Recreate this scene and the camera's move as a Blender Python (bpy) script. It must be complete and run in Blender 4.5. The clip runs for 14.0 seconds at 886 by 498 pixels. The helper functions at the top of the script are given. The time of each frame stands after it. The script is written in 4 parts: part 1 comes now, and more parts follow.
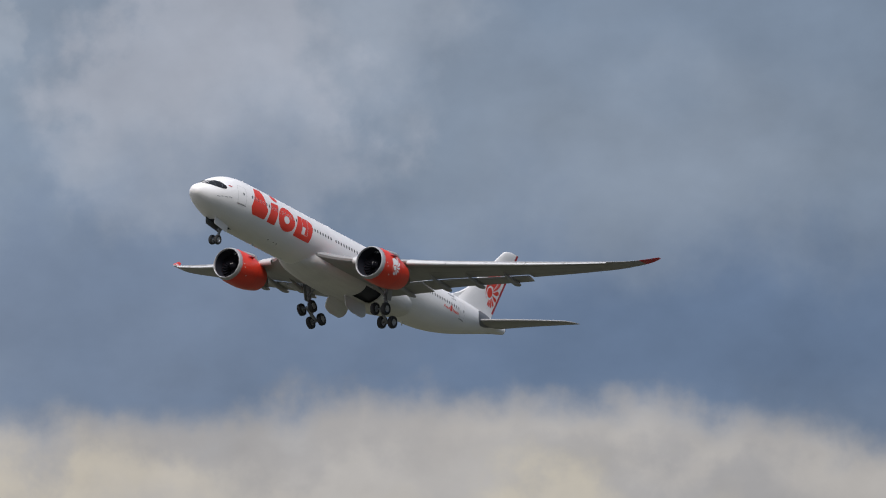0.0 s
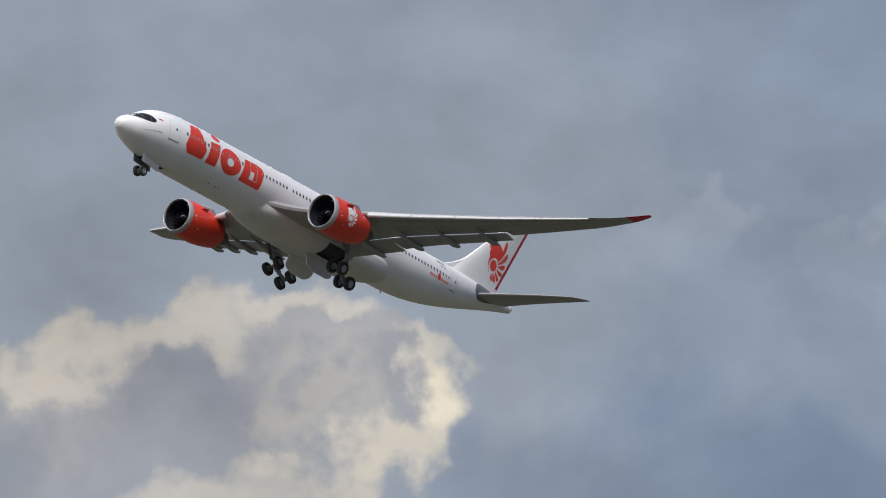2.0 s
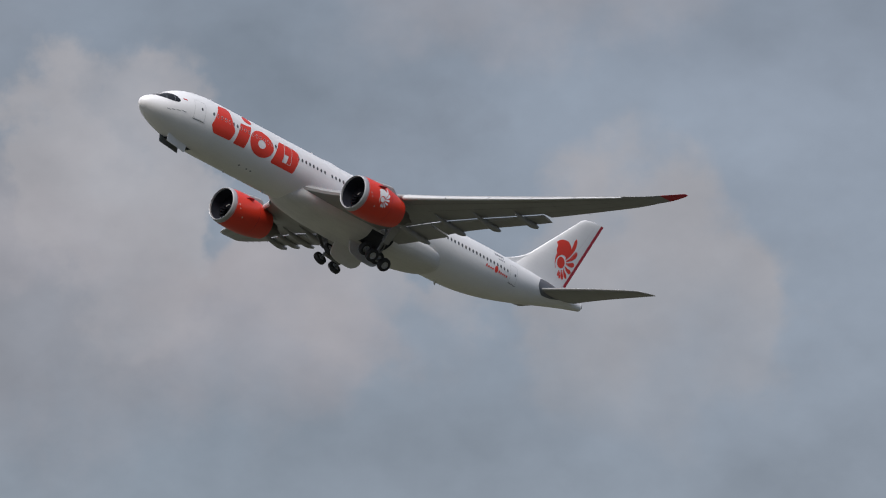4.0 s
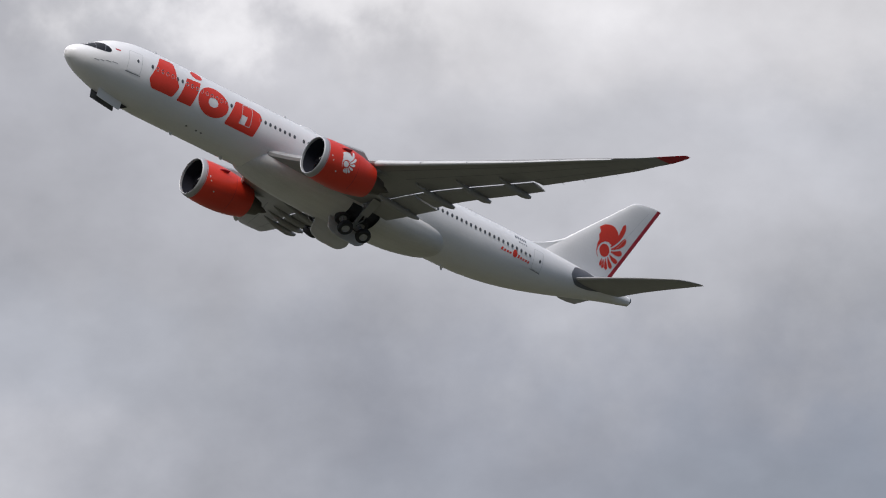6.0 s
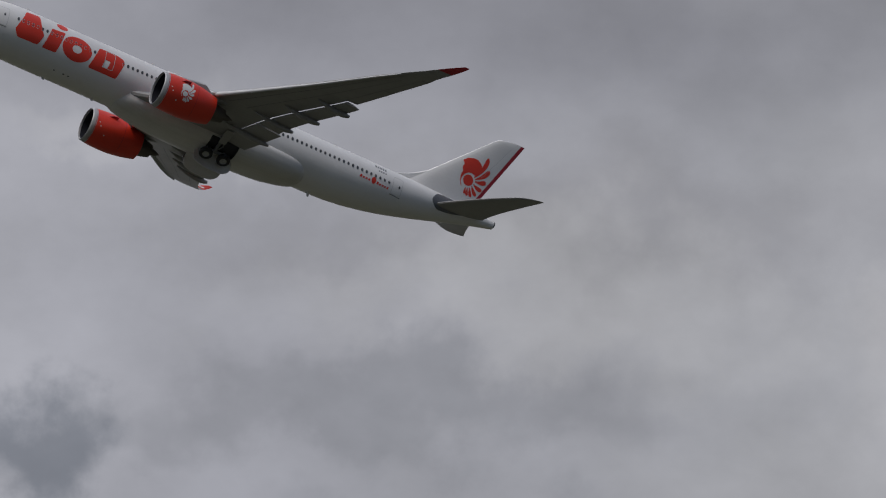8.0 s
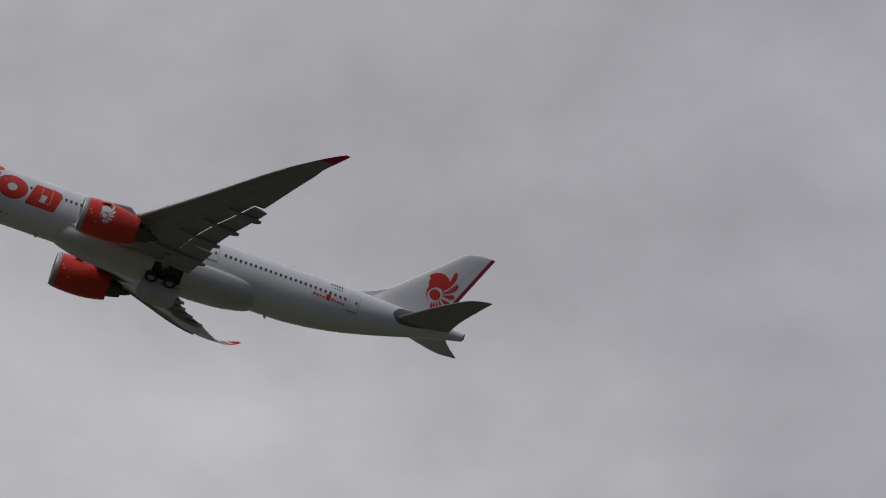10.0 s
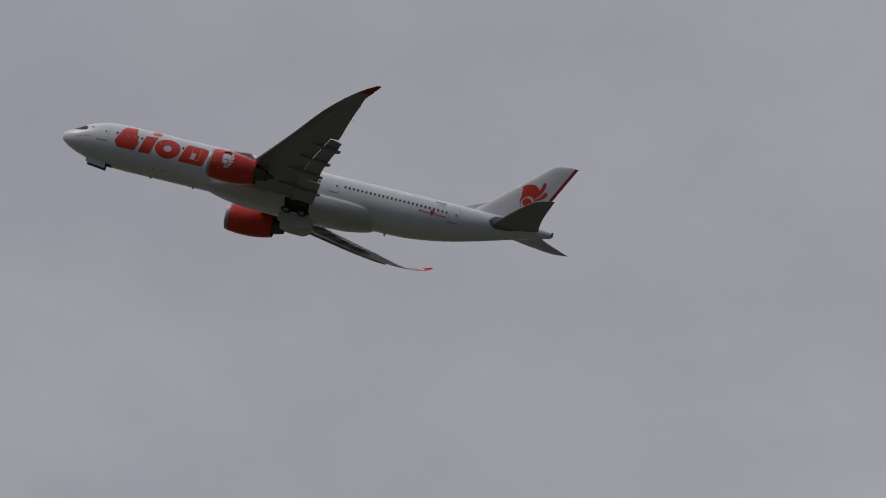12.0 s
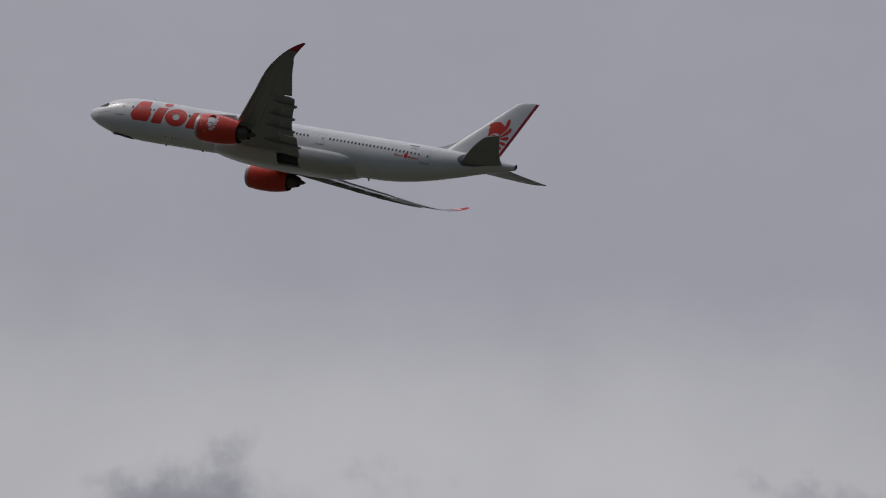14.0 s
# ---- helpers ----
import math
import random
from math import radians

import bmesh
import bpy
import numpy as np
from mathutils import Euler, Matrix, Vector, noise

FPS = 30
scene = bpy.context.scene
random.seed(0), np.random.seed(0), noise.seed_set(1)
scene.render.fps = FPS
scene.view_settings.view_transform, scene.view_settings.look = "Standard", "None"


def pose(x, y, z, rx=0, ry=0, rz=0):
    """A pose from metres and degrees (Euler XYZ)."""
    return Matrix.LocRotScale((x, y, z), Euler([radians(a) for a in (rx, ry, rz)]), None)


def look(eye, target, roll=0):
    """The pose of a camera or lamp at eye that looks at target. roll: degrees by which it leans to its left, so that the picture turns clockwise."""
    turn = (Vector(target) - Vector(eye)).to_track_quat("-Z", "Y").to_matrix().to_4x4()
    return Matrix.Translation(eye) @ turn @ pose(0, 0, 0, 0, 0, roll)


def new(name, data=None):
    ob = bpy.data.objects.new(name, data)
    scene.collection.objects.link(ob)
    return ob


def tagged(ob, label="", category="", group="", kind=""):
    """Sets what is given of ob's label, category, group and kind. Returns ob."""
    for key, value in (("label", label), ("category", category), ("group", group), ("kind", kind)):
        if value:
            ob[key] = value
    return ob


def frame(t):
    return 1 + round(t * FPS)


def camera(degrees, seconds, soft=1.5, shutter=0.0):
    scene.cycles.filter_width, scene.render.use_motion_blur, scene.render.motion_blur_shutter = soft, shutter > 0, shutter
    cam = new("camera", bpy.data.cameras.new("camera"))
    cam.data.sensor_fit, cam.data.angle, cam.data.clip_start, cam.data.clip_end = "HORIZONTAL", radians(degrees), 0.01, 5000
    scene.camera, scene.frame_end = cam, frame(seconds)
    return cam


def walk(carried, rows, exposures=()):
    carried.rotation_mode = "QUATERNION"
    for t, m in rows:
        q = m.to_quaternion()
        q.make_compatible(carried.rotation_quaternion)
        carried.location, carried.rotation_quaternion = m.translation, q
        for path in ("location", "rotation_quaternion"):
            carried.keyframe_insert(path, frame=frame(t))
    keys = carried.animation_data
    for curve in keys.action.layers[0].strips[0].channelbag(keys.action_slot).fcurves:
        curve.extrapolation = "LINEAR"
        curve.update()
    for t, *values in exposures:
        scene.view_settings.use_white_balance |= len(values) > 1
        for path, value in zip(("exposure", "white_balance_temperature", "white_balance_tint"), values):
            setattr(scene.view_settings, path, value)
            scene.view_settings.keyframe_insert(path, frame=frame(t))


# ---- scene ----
# ---- the camera: a spotter's long lens that pans after the airliner ----
CAMERA_ROWS = [
    (0.0, pose(0, 0, 14.0, 92.962, 1.463, -59.627)),
    (0.5, pose(0, 0, 14.0, 93.090, 1.473, -57.594)),
    (1.0, pose(0, 0, 14.0, 93.556, 0.773, -56.044)),
    (1.5, pose(0, 0, 14.0, 94.026, 0.422, -54.497)),
    (2.0, pose(0, 0, 14.0, 94.489, -0.049, -52.759)),
    (2.2, pose(0, 0, 14.0, 94.699, -0.299, -51.964)),
    (4.3, pose(0, 0, 14.0, 97.622, -0.332, -43.231)),
    (4.5, pose(0, 0, 14.0, 97.879, -0.366, -42.481)),
    (5.0, pose(0, 0, 14.0, 98.716, -0.851, -40.374)),
    (5.5, pose(0, 0, 14.0, 99.796, -1.395, -37.959)),
    (6.0, pose(0, 0, 14.0, 100.729, -1.690, -35.690)),
    (6.5, pose(0, 0, 14.0, 101.755, -1.746, -33.444)),
    (7.0, pose(0, 0, 14.0, 102.683, -1.642, -30.949)),
    (7.5, pose(0, 0, 14.0, 103.659, -1.597, -28.151)),
    (8.0, pose(0, 0, 14.0, 104.650, -1.432, -25.254)),
    (8.2, pose(0, 0, 14.0, 105.057, -1.443, -24.045)),
    (10.3, pose(0, 0, 14.0, 109.402, -0.795, -8.845)),
    (10.5, pose(0, 0, 14.0, 109.516, -0.641, -7.107)),
    (11.0, pose(0, 0, 14.0, 110.309, -0.816, -3.185)),
    (11.5, pose(0, 0, 14.0, 111.111, -0.760, 0.820)),
    (12.0, pose(0, 0, 14.0, 111.981, -0.964, 4.831)),
    (12.5, pose(0, 0, 14.0, 112.537, -1.184, 8.854)),
    (13.0, pose(0, 0, 14.0, 112.469, -1.451, 12.523)),
    (13.5, pose(0, 0, 14.0, 112.331, -1.604, 15.845)),
    (14.0, pose(0, 0, 14.0, 112.290, -1.869, 19.393)),
]
cam = camera(6.445, 14.0, soft=1.1)
walk(cam, CAMERA_ROWS, exposures=[(0.0, 0.9), (2.2, 0.9), (4.3, 0.8), (5.0, 0.86), (5.5, 0.86), (6.0, 0.74), (6.5, 0.44), (7.0, 0.34), (7.5, 0.06), (8.2, -0.06), (10.3, -0.35), (11.0, -0.35), (11.5, -0.48), (12.0, -0.42), (12.5, -0.35), (14.0, -0.33)])

AIRLINER_ROWS = [
    (0.0, pose(710.21, 445.51, 64.81, 2.432, 14.903, -2.242)),
    (0.5, pose(674.81, 452.62, 69.01, 2.381, 14.974, -1.698)),
    (1.0, pose(648.81, 466.02, 74.50, 2.254, 15.228, -1.998)),
    (1.5, pose(607.88, 468.46, 79.35, 1.995, 15.556, -1.633)),
    (2.0, pose(582.09, 481.83, 85.98, 1.829, 15.764, -1.439)),
    (2.2, pose(602.45, 512.15, 92.10, 1.989, 15.571, -1.205)),
    (4.3, pose(480.10, 557.07, 127.85, 1.638, 15.656, 0.747)),
    (4.5, pose(465.03, 556.63, 130.91, 1.777, 15.521, 0.769)),
    (5.0, pose(426.99, 555.09, 138.53, 2.348, 15.097, 0.575)),
    (5.5, pose(389.80, 554.22, 146.49, 2.851, 14.742, 0.646)),
    (6.0, pose(353.82, 554.84, 155.13, 2.773, 14.811, 0.717)),
    (6.5, pose(317.03, 554.62, 163.74, 2.399, 15.214, 0.078)),
    (7.0, pose(281.18, 555.61, 172.60, 2.364, 15.144, 0.454)),
    (7.5, pose(289.06, 646.10, 207.12, 2.601, 15.054, 0.463)),
    (8.0, pose(269.11, 699.56, 233.22, 2.834, 15.045, 0.315)),
    (8.2, pose(250.33, 698.92, 237.31, 2.977, 15.002, 0.361)),
    (10.3, pose(64.01, 779.47, 310.60, 1.179, 15.384, 0.027)),
    (10.5, pose(48.03, 834.35, 335.54, 1.304, 15.368, 0.001)),
    (11.0, pose(-7.23, 885.51, 366.73, 1.661, 15.229, 0.281)),
    (11.5, pose(-67.70, 888.87, 379.54, 1.857, 15.309, 0.058)),
    (12.0, pose(-128.85, 890.70, 391.24, 2.090, 15.379, -0.042)),
    (12.5, pose(-190.76, 892.79, 402.47, 2.387, 15.366, 0.176)),
    (13.0, pose(-253.36, 894.39, 412.82, 2.536, 15.301, 0.475)),
    (13.5, pose(-316.71, 896.05, 422.38, 2.336, 15.150, 0.674)),
    (14.0, pose(-381.82, 900.47, 432.46, 2.493, 15.305, 0.514)),
]


# ---- daylight: a bright overcast sky with broken cloud, and a veiled sun ----
SUN_EL, SUN_AZ = 55, 205

def build_world():
    world = bpy.data.worlds.new("overcast_sky")
    scene.world = world
    world.use_nodes = True
    nt = world.node_tree
    nt.nodes.clear()
    L = nt.links.new

    def node(kind, **props):
        n = nt.nodes.new(kind)
        for k, v in props.items():
            n.inputs[k].default_value = v
        return n

    def math_node(op, a, b=None, c=None, clamp=False):
        n = nt.nodes.new("ShaderNodeMath")
        n.operation, n.use_clamp = op, clamp
        for i, v in enumerate((a, b, c)):
            if v is None:
                continue
            if isinstance(v, (int, float)):
                n.inputs[i].default_value = v
            else:
                L(v, n.inputs[i])
        return n.outputs[0]

    def smooth(v, lo, hi):
        n = nt.nodes.new("ShaderNodeMapRange")
        n.interpolation_type = "SMOOTHSTEP"
        L(v, n.inputs["Value"])
        n.inputs["From Min"].default_value, n.inputs["From Max"].default_value = lo, hi
        return n.outputs["Result"]

    def mix(fac, a, b):
        n = nt.nodes.new("ShaderNodeMix")
        n.data_type = "RGBA"
        for s, v in ((n.inputs["Factor"], fac), (n.inputs["A"], a), (n.inputs["B"], b)):
            if isinstance(v, (tuple, list)):
                s.default_value = (*v, 1)
            elif isinstance(v, (int, float)):
                s.default_value = v
            else:
                L(v, s)
        return n.outputs["Result"]

    tc = nt.nodes.new("ShaderNodeTexCoord")
    sep = nt.nodes.new("ShaderNodeSeparateXYZ")
    L(tc.outputs["Generated"], sep.inputs[0])
    az0 = math_node("MULTIPLY", math_node("ARCTAN2", sep.outputs[1], sep.outputs[0]), 180 / math.pi)
    el0 = math_node("MULTIPLY", math_node("ARCSINE", sep.outputs[2]), 180 / math.pi)

    def fbm(scale, detail, rough, offset=0.0, stretch=1.0):
        m = nt.nodes.new("ShaderNodeMapping")
        m.inputs["Location"].default_value = (offset, offset * 0.7, -offset)
        m.inputs["Scale"].default_value = (1, 1, stretch)
        L(tc.outputs["Generated"], m.inputs["Vector"])
        n = nt.nodes.new("ShaderNodeTexNoise")
        n.inputs["Scale"].default_value, n.inputs["Detail"].default_value, n.inputs["Roughness"].default_value = scale, detail, rough
        L(m.outputs[0], n.inputs["Vector"])
        return n.outputs["Fac"]

    wa, wb = fbm(58, 8, 0.54, 3.1), fbm(58, 8, 0.54, 11.7)      # billow of the cloud edges
    az = math_node("ADD", az0, math_node("MULTIPLY", math_node("SUBTRACT", wa, 0.5), 2.8))
    el = math_node("ADD", el0, math_node("MULTIPLY", math_node("SUBTRACT", wb, 0.5), 2.2))
    el_calm = math_node("ADD", el0, math_node("MULTIPLY", math_node("SUBTRACT", wb, 0.5), 0.7))
    broad, fine = fbm(13, 5, 0.55, 5.0, 1.6), fbm(46, 7, 0.55, 21.0, 1.4)

    # the grey deck: bluer and darker towards the low sun-ward side, paler further round
    ramp = nt.nodes.new("ShaderNodeValToRGB")
    L(math_node("DIVIDE", az, 130), ramp.inputs["Fac"])
    stops = DECK
    el_r = ramp.color_ramp.elements
    while len(el_r) < len(stops):
        el_r.new(0.5)
    for e, (a, c) in zip(el_r, stops):
        e.position, e.color = a / 130, (*c, 1)
    sky = ramp.outputs["Color"]

    nish = nt.nodes.new("ShaderNodeTexSky")
    nish.sky_type, nish.sun_disc = "NISHITA", False
    nish.sun_elevation, nish.sun_rotation = radians(SUN_EL), radians(90 - SUN_AZ)
    dim = nt.nodes.new("ShaderNodeVectorMath")
    dim.operation = "SCALE"
    dim.inputs["Scale"].default_value = 0.08
    L(nish.outputs[0], dim.inputs[0])
    sky = mix(0.06, sky, dim.outputs[0])

    for a, e, ra, re, soft, strength, colour in CLOUDS:
        dx = math_node("DIVIDE", math_node("SUBTRACT", az, a), ra)
        dy = math_node("DIVIDE", math_node("SUBTRACT", el_calm if ra > 4 else el, e), re)   # wide layers have smoother edges
        d = math_node("SQRT", math_node("ADD", math_node("MULTIPLY", dx, dx), math_node("MULTIPLY", dy, dy)))
        body = math_node("MULTIPLY", smooth(d, 1 + soft, 1 - soft), strength)
        if soft < 0.3 and ra < 2.3:      # heaped clouds: crisp crowns that fade towards their bases
            body = math_node("MULTIPLY", body, math_node("ADD", 0.25, math_node("MULTIPLY", smooth(dy, -1.0, 0.6), 0.75)))
        sky = mix(body, sky, colour)

    tone = math_node("ADD", math_node("MULTIPLY", math_node("SUBTRACT", broad, 0.5), 0.62), math_node("MULTIPLY", math_node("SUBTRACT", fine, 0.5), 0.56))
    calm = smooth(az0, 104, 60)
    tone = math_node("ADD", 1.0, math_node("MULTIPLY", tone, math_node("ADD", 0.22, math_node("MULTIPLY", calm, 0.78))))
    up = math_node("ADD", 1.0, math_node("MULTIPLY", smooth(el0, 24, 75), ZENITH))   # an overcast sky is brightest overhead
    bg = nt.nodes.new("ShaderNodeBackground")
    L(sky, bg.inputs["Color"])
    L(math_node("MULTIPLY", tone, up), bg.inputs["Strength"])
    out = nt.nodes.new("ShaderNodeOutputWorld")
    L(bg.outputs[0], out.inputs[0])

# azimuth in degrees and colour of the cloud deck there
DECK = [(27.1, (0.087, 0.112, 0.159)), (31.0, (0.094, 0.120, 0.168)), (35.5, (0.124, 0.149, 0.194)), (36.4, (0.145, 0.163, 0.199)), (47.6, (0.129, 0.149, 0.181)), (51.4, (0.151, 0.165, 0.196)), (54.6, (0.242, 0.245, 0.272)), (59.4, (0.354, 0.350, 0.373)), (62.2, (0.348, 0.348, 0.371)), (66.3, (0.361, 0.361, 0.398)), (83.1, (0.539, 0.533, 0.560)), (99.3, (0.406, 0.406, 0.461)), (110.2, (0.412, 0.412, 0.467)), (113.6, (0.424, 0.424, 0.473))]
CLOUDS = []
def cloud(az, el, half_width, half_height, soft, strength, colour):
    """A separate cloud mass of the sky, in degrees."""
    CLOUDS.append((az, el, half_width, half_height, soft, strength, colour))

cloud(28.81, 2.27, 4.11, 0.78, 0.70, 0.80, (0.058, 0.088, 0.145))
cloud(32.51, 2.61, 2.88, 0.82, 0.80, 0.60, (0.074, 0.104, 0.163))
cloud(31.43, 4.56, 1.73, 0.49, 0.80, 0.30, (0.178, 0.199, 0.236))
cloud(28.78, 3.50, 1.73, 0.62, 0.70, 0.35, (0.154, 0.178, 0.215))
cloud(31.56, -0.80, 9.46, 2.61, 0.06, 0.85, (0.262, 0.246, 0.229))
cloud(28.84, 1.12, 1.73, 0.37, 0.60, 0.50, (0.141, 0.145, 0.159))
cloud(32.91, 1.26, 0.78, 0.25, 0.90, 0.50, (0.331, 0.296, 0.233))
cloud(29.62, 1.01, 0.91, 0.25, 0.90, 0.50, (0.331, 0.296, 0.227))
cloud(31.50, 1.60, 1.07, 0.21, 0.80, 0.40, (0.154, 0.154, 0.163))
cloud(31.26, 4.42, 1.23, 0.53, 0.24, 0.55, (0.185, 0.207, 0.245))
cloud(31.98, 4.12, 1.20, 1.00, 0.20, 0.78, (0.212, 0.227, 0.264))
cloud(35.32, 4.65, 0.99, 0.33, 0.25, 0.60, (0.185, 0.207, 0.245))
cloud(33.84, 4.47, 0.45, 0.29, 0.25, 0.55, (0.190, 0.212, 0.249))
cloud(35.01, 2.46, 3.70, 0.66, 0.80, 0.50, (0.104, 0.132, 0.183))
cloud(39.03, 3.13, 1.93, 0.93, 0.13, 0.80, (0.200, 0.197, 0.200))
cloud(38.82, 3.13, 1.07, 0.53, 0.29, 0.75, (0.136, 0.145, 0.168))
cloud(37.47, 3.14, 0.31, 0.39, 0.55, 0.80, (0.441, 0.395, 0.310))
cloud(38.04, 2.81, 0.49, 0.19, 0.55, 0.70, (0.368, 0.331, 0.269))
cloud(40.02, 3.66, 0.37, 0.25, 0.55, 0.70, (0.331, 0.303, 0.263))
cloud(38.42, 4.00, 0.45, 0.14, 0.55, 0.70, (0.331, 0.306, 0.269))
cloud(37.47, 3.67, 0.33, 0.14, 0.55, 0.65, (0.324, 0.303, 0.266))
cloud(39.11, 3.46, 0.45, 0.23, 0.29, 0.60, (0.128, 0.141, 0.168))
cloud(37.92, 3.46, 0.33, 0.19, 0.29, 0.50, (0.145, 0.154, 0.178))
cloud(40.95, 3.15, 0.60, 0.55, 0.50, 0.70, (0.133, 0.147, 0.172))
cloud(38.90, 2.55, 0.60, 0.20, 0.60, 0.55, (0.340, 0.310, 0.262))
cloud(39.35, 3.84, 0.62, 0.17, 0.60, 0.65, (0.310, 0.288, 0.252))
cloud(38.25, 3.30, 0.22, 0.30, 0.70, 0.45, (0.300, 0.280, 0.245))
cloud(34.37, 4.37, 0.62, 0.49, 0.29, 0.45, (0.104, 0.128, 0.168))
cloud(46.20, 7.90, 0.50, 0.45, 0.60, 0.45, (0.118, 0.136, 0.166))
cloud(48.30, 6.60, 2.25, 1.00, 0.28, 0.70, (0.190, 0.188, 0.206))
cloud(49.77, 6.55, 1.73, 1.36, 0.22, 0.65, (0.192, 0.189, 0.208))
cloud(48.50, 7.71, 0.49, 0.37, 0.29, 0.50, (0.186, 0.189, 0.211))
cloud(46.96, 6.45, 0.91, 0.86, 0.23, 0.65, (0.192, 0.189, 0.208))
cloud(44.10, 6.82, 0.95, 1.03, 0.29, 0.65, (0.208, 0.200, 0.208))
cloud(44.80, 9.25, 1.23, 0.49, 0.70, 0.55, (0.208, 0.202, 0.219))
cloud(48.49, 6.40, 0.66, 0.29, 0.70, 0.40, (0.138, 0.152, 0.176))
cloud(48.01, 7.47, 0.82, 1.01, 0.16, 0.80, (0.231, 0.225, 0.237))
cloud(50.91, 7.10, 1.97, 0.78, 0.20, 0.70, (0.213, 0.208, 0.222))
cloud(46.35, 7.03, 0.95, 0.45, 0.20, 0.60, (0.213, 0.205, 0.216))
cloud(52.01, 10.24, 1.73, 0.66, 0.70, 0.60, (0.237, 0.237, 0.256))
cloud(47.19, 8.25, 0.66, 0.49, 0.29, 0.40, (0.116, 0.141, 0.175))
cloud(54.19, 12.47, 6.17, 0.62, 0.45, 0.85, (0.475, 0.466, 0.480))
cloud(55.86, 12.01, 0.62, 0.31, 0.70, 0.55, (0.248, 0.245, 0.268))
cloud(54.76, 11.75, 0.82, 0.16, 0.70, 0.40, (0.282, 0.279, 0.301))
cloud(53.27, 9.45, 3.70, 0.82, 0.80, 0.55, (0.171, 0.181, 0.216))
cloud(59.21, 12.87, 1.97, 1.36, 0.60, 0.75, (0.591, 0.586, 0.603))
cloud(56.05, 13.18, 2.88, 0.70, 0.70, 0.65, (0.546, 0.540, 0.557))
cloud(57.98, 12.60, 0.41, 0.23, 0.70, 0.50, (0.293, 0.293, 0.316))
cloud(55.18, 12.13, 0.53, 0.37, 0.70, 0.50, (0.235, 0.235, 0.256))
cloud(55.07, 12.87, 0.29, 0.16, 0.80, 0.35, (0.277, 0.277, 0.300))
cloud(58.89, 10.08, 2.47, 0.53, 0.80, 0.55, (0.196, 0.212, 0.248))
cloud(55.99, 11.04, 2.06, 0.45, 0.80, 0.30, (0.235, 0.242, 0.270))
cloud(58.15, 11.89, 0.82, 1.11, 0.60, 0.65, (0.232, 0.232, 0.258))
cloud(56.69, 12.09, 0.62, 0.49, 0.50, 0.45, (0.254, 0.254, 0.281))
cloud(62.00, 11.28, 1.56, 0.53, 0.70, 0.60, (0.205, 0.222, 0.262))
cloud(59.12, 11.83, 0.29, 0.29, 0.60, 0.45, (0.432, 0.427, 0.442))
cloud(57.12, 12.74, 0.82, 0.25, 0.70, 0.40, (0.442, 0.437, 0.458))
cloud(64.33, 14.91, 2.47, 0.45, 0.80, 0.60, (0.261, 0.261, 0.286))
cloud(60.56, 13.78, 1.36, 0.53, 0.70, 0.60, (0.505, 0.499, 0.517))
cloud(57.60, 12.10, 1.00, 0.60, 0.60, 0.50, (0.205, 0.210, 0.232))
cloud(64.73, 12.10, 1.40, 0.49, 0.60, 0.60, (0.238, 0.249, 0.281))
cloud(62.75, 11.91, 0.41, 0.21, 0.50, 0.40, (0.202, 0.213, 0.242))
cloud(61.72, 12.81, 1.65, 0.66, 0.80, 0.35, (0.406, 0.406, 0.427))
cloud(68.18, 13.16, 0.66, 0.41, 0.55, 0.75, (0.147, 0.162, 0.195))
cloud(67.48, 15.48, 0.66, 0.16, 0.70, 0.30, (0.482, 0.482, 0.507))
cloud(64.35, 14.36, 1.73, 0.49, 0.80, 0.45, (0.471, 0.471, 0.488))
cloud(65.10, 16.30, 4.11, 0.62, 0.80, 0.80, (0.236, 0.239, 0.272))
cloud(65.81, 13.46, 1.73, 0.29, 0.70, 0.50, (0.244, 0.252, 0.282))
cloud(83.89, 17.78, 4.53, 0.82, 0.80, 0.85, (0.679, 0.671, 0.695))
cloud(79.99, 20.43, 1.48, 0.74, 0.80, 0.40, (0.436, 0.430, 0.467))
cloud(84.68, 21.85, 0.70, 0.37, 0.60, 0.60, (0.334, 0.334, 0.372))
cloud(87.11, 18.75, 3.70, 0.58, 0.80, 0.60, (0.611, 0.611, 0.633))
cloud(102.10, 20.98, 4.00, 0.90, 0.90, 0.55, (0.558, 0.558, 0.586))
cloud(96.83, 23.88, 1.32, 0.49, 0.90, 0.20, (0.486, 0.486, 0.533))
cloud(110.53, 20.54, 5.35, 0.99, 0.80, 0.80, (0.596, 0.596, 0.618))
cloud(111.99, 20.30, 0.51, 0.29, 0.80, 0.80, (0.248, 0.252, 0.299))
cloud(110.46, 20.36, 0.21, 0.18, 0.90, 0.60, (0.334, 0.339, 0.383))
cloud(107.34, 20.40, 0.25, 0.14, 0.90, 0.60, (0.345, 0.345, 0.389))
cloud(52.30, 8.30, 3.50, 0.80, 0.80, 0.40, (0.150, 0.168, 0.200))
cloud(56.90, 11.40, 1.40, 0.90, 0.70, 0.45, (0.200, 0.207, 0.235))
cloud(92.60, 22.10, 2.60, 1.10, 0.90, 0.40, (0.395, 0.396, 0.432))
cloud(52.26, 11.40, 4.53, 0.78, 0.85, 0.65, (0.369, 0.369, 0.394))
cloud(54.58, 11.14, 3.70, 1.07, 0.90, 0.40, (0.343, 0.343, 0.367))
cloud(58.88, 10.97, 4.53, 0.70, 0.80, 0.50, (0.225, 0.229, 0.254))
cloud(62.12, 11.93, 4.11, 0.66, 0.80, 0.45, (0.238, 0.242, 0.269))
cloud(60.09, 15.27, 1.65, 0.49, 0.80, 0.40, (0.286, 0.286, 0.311))
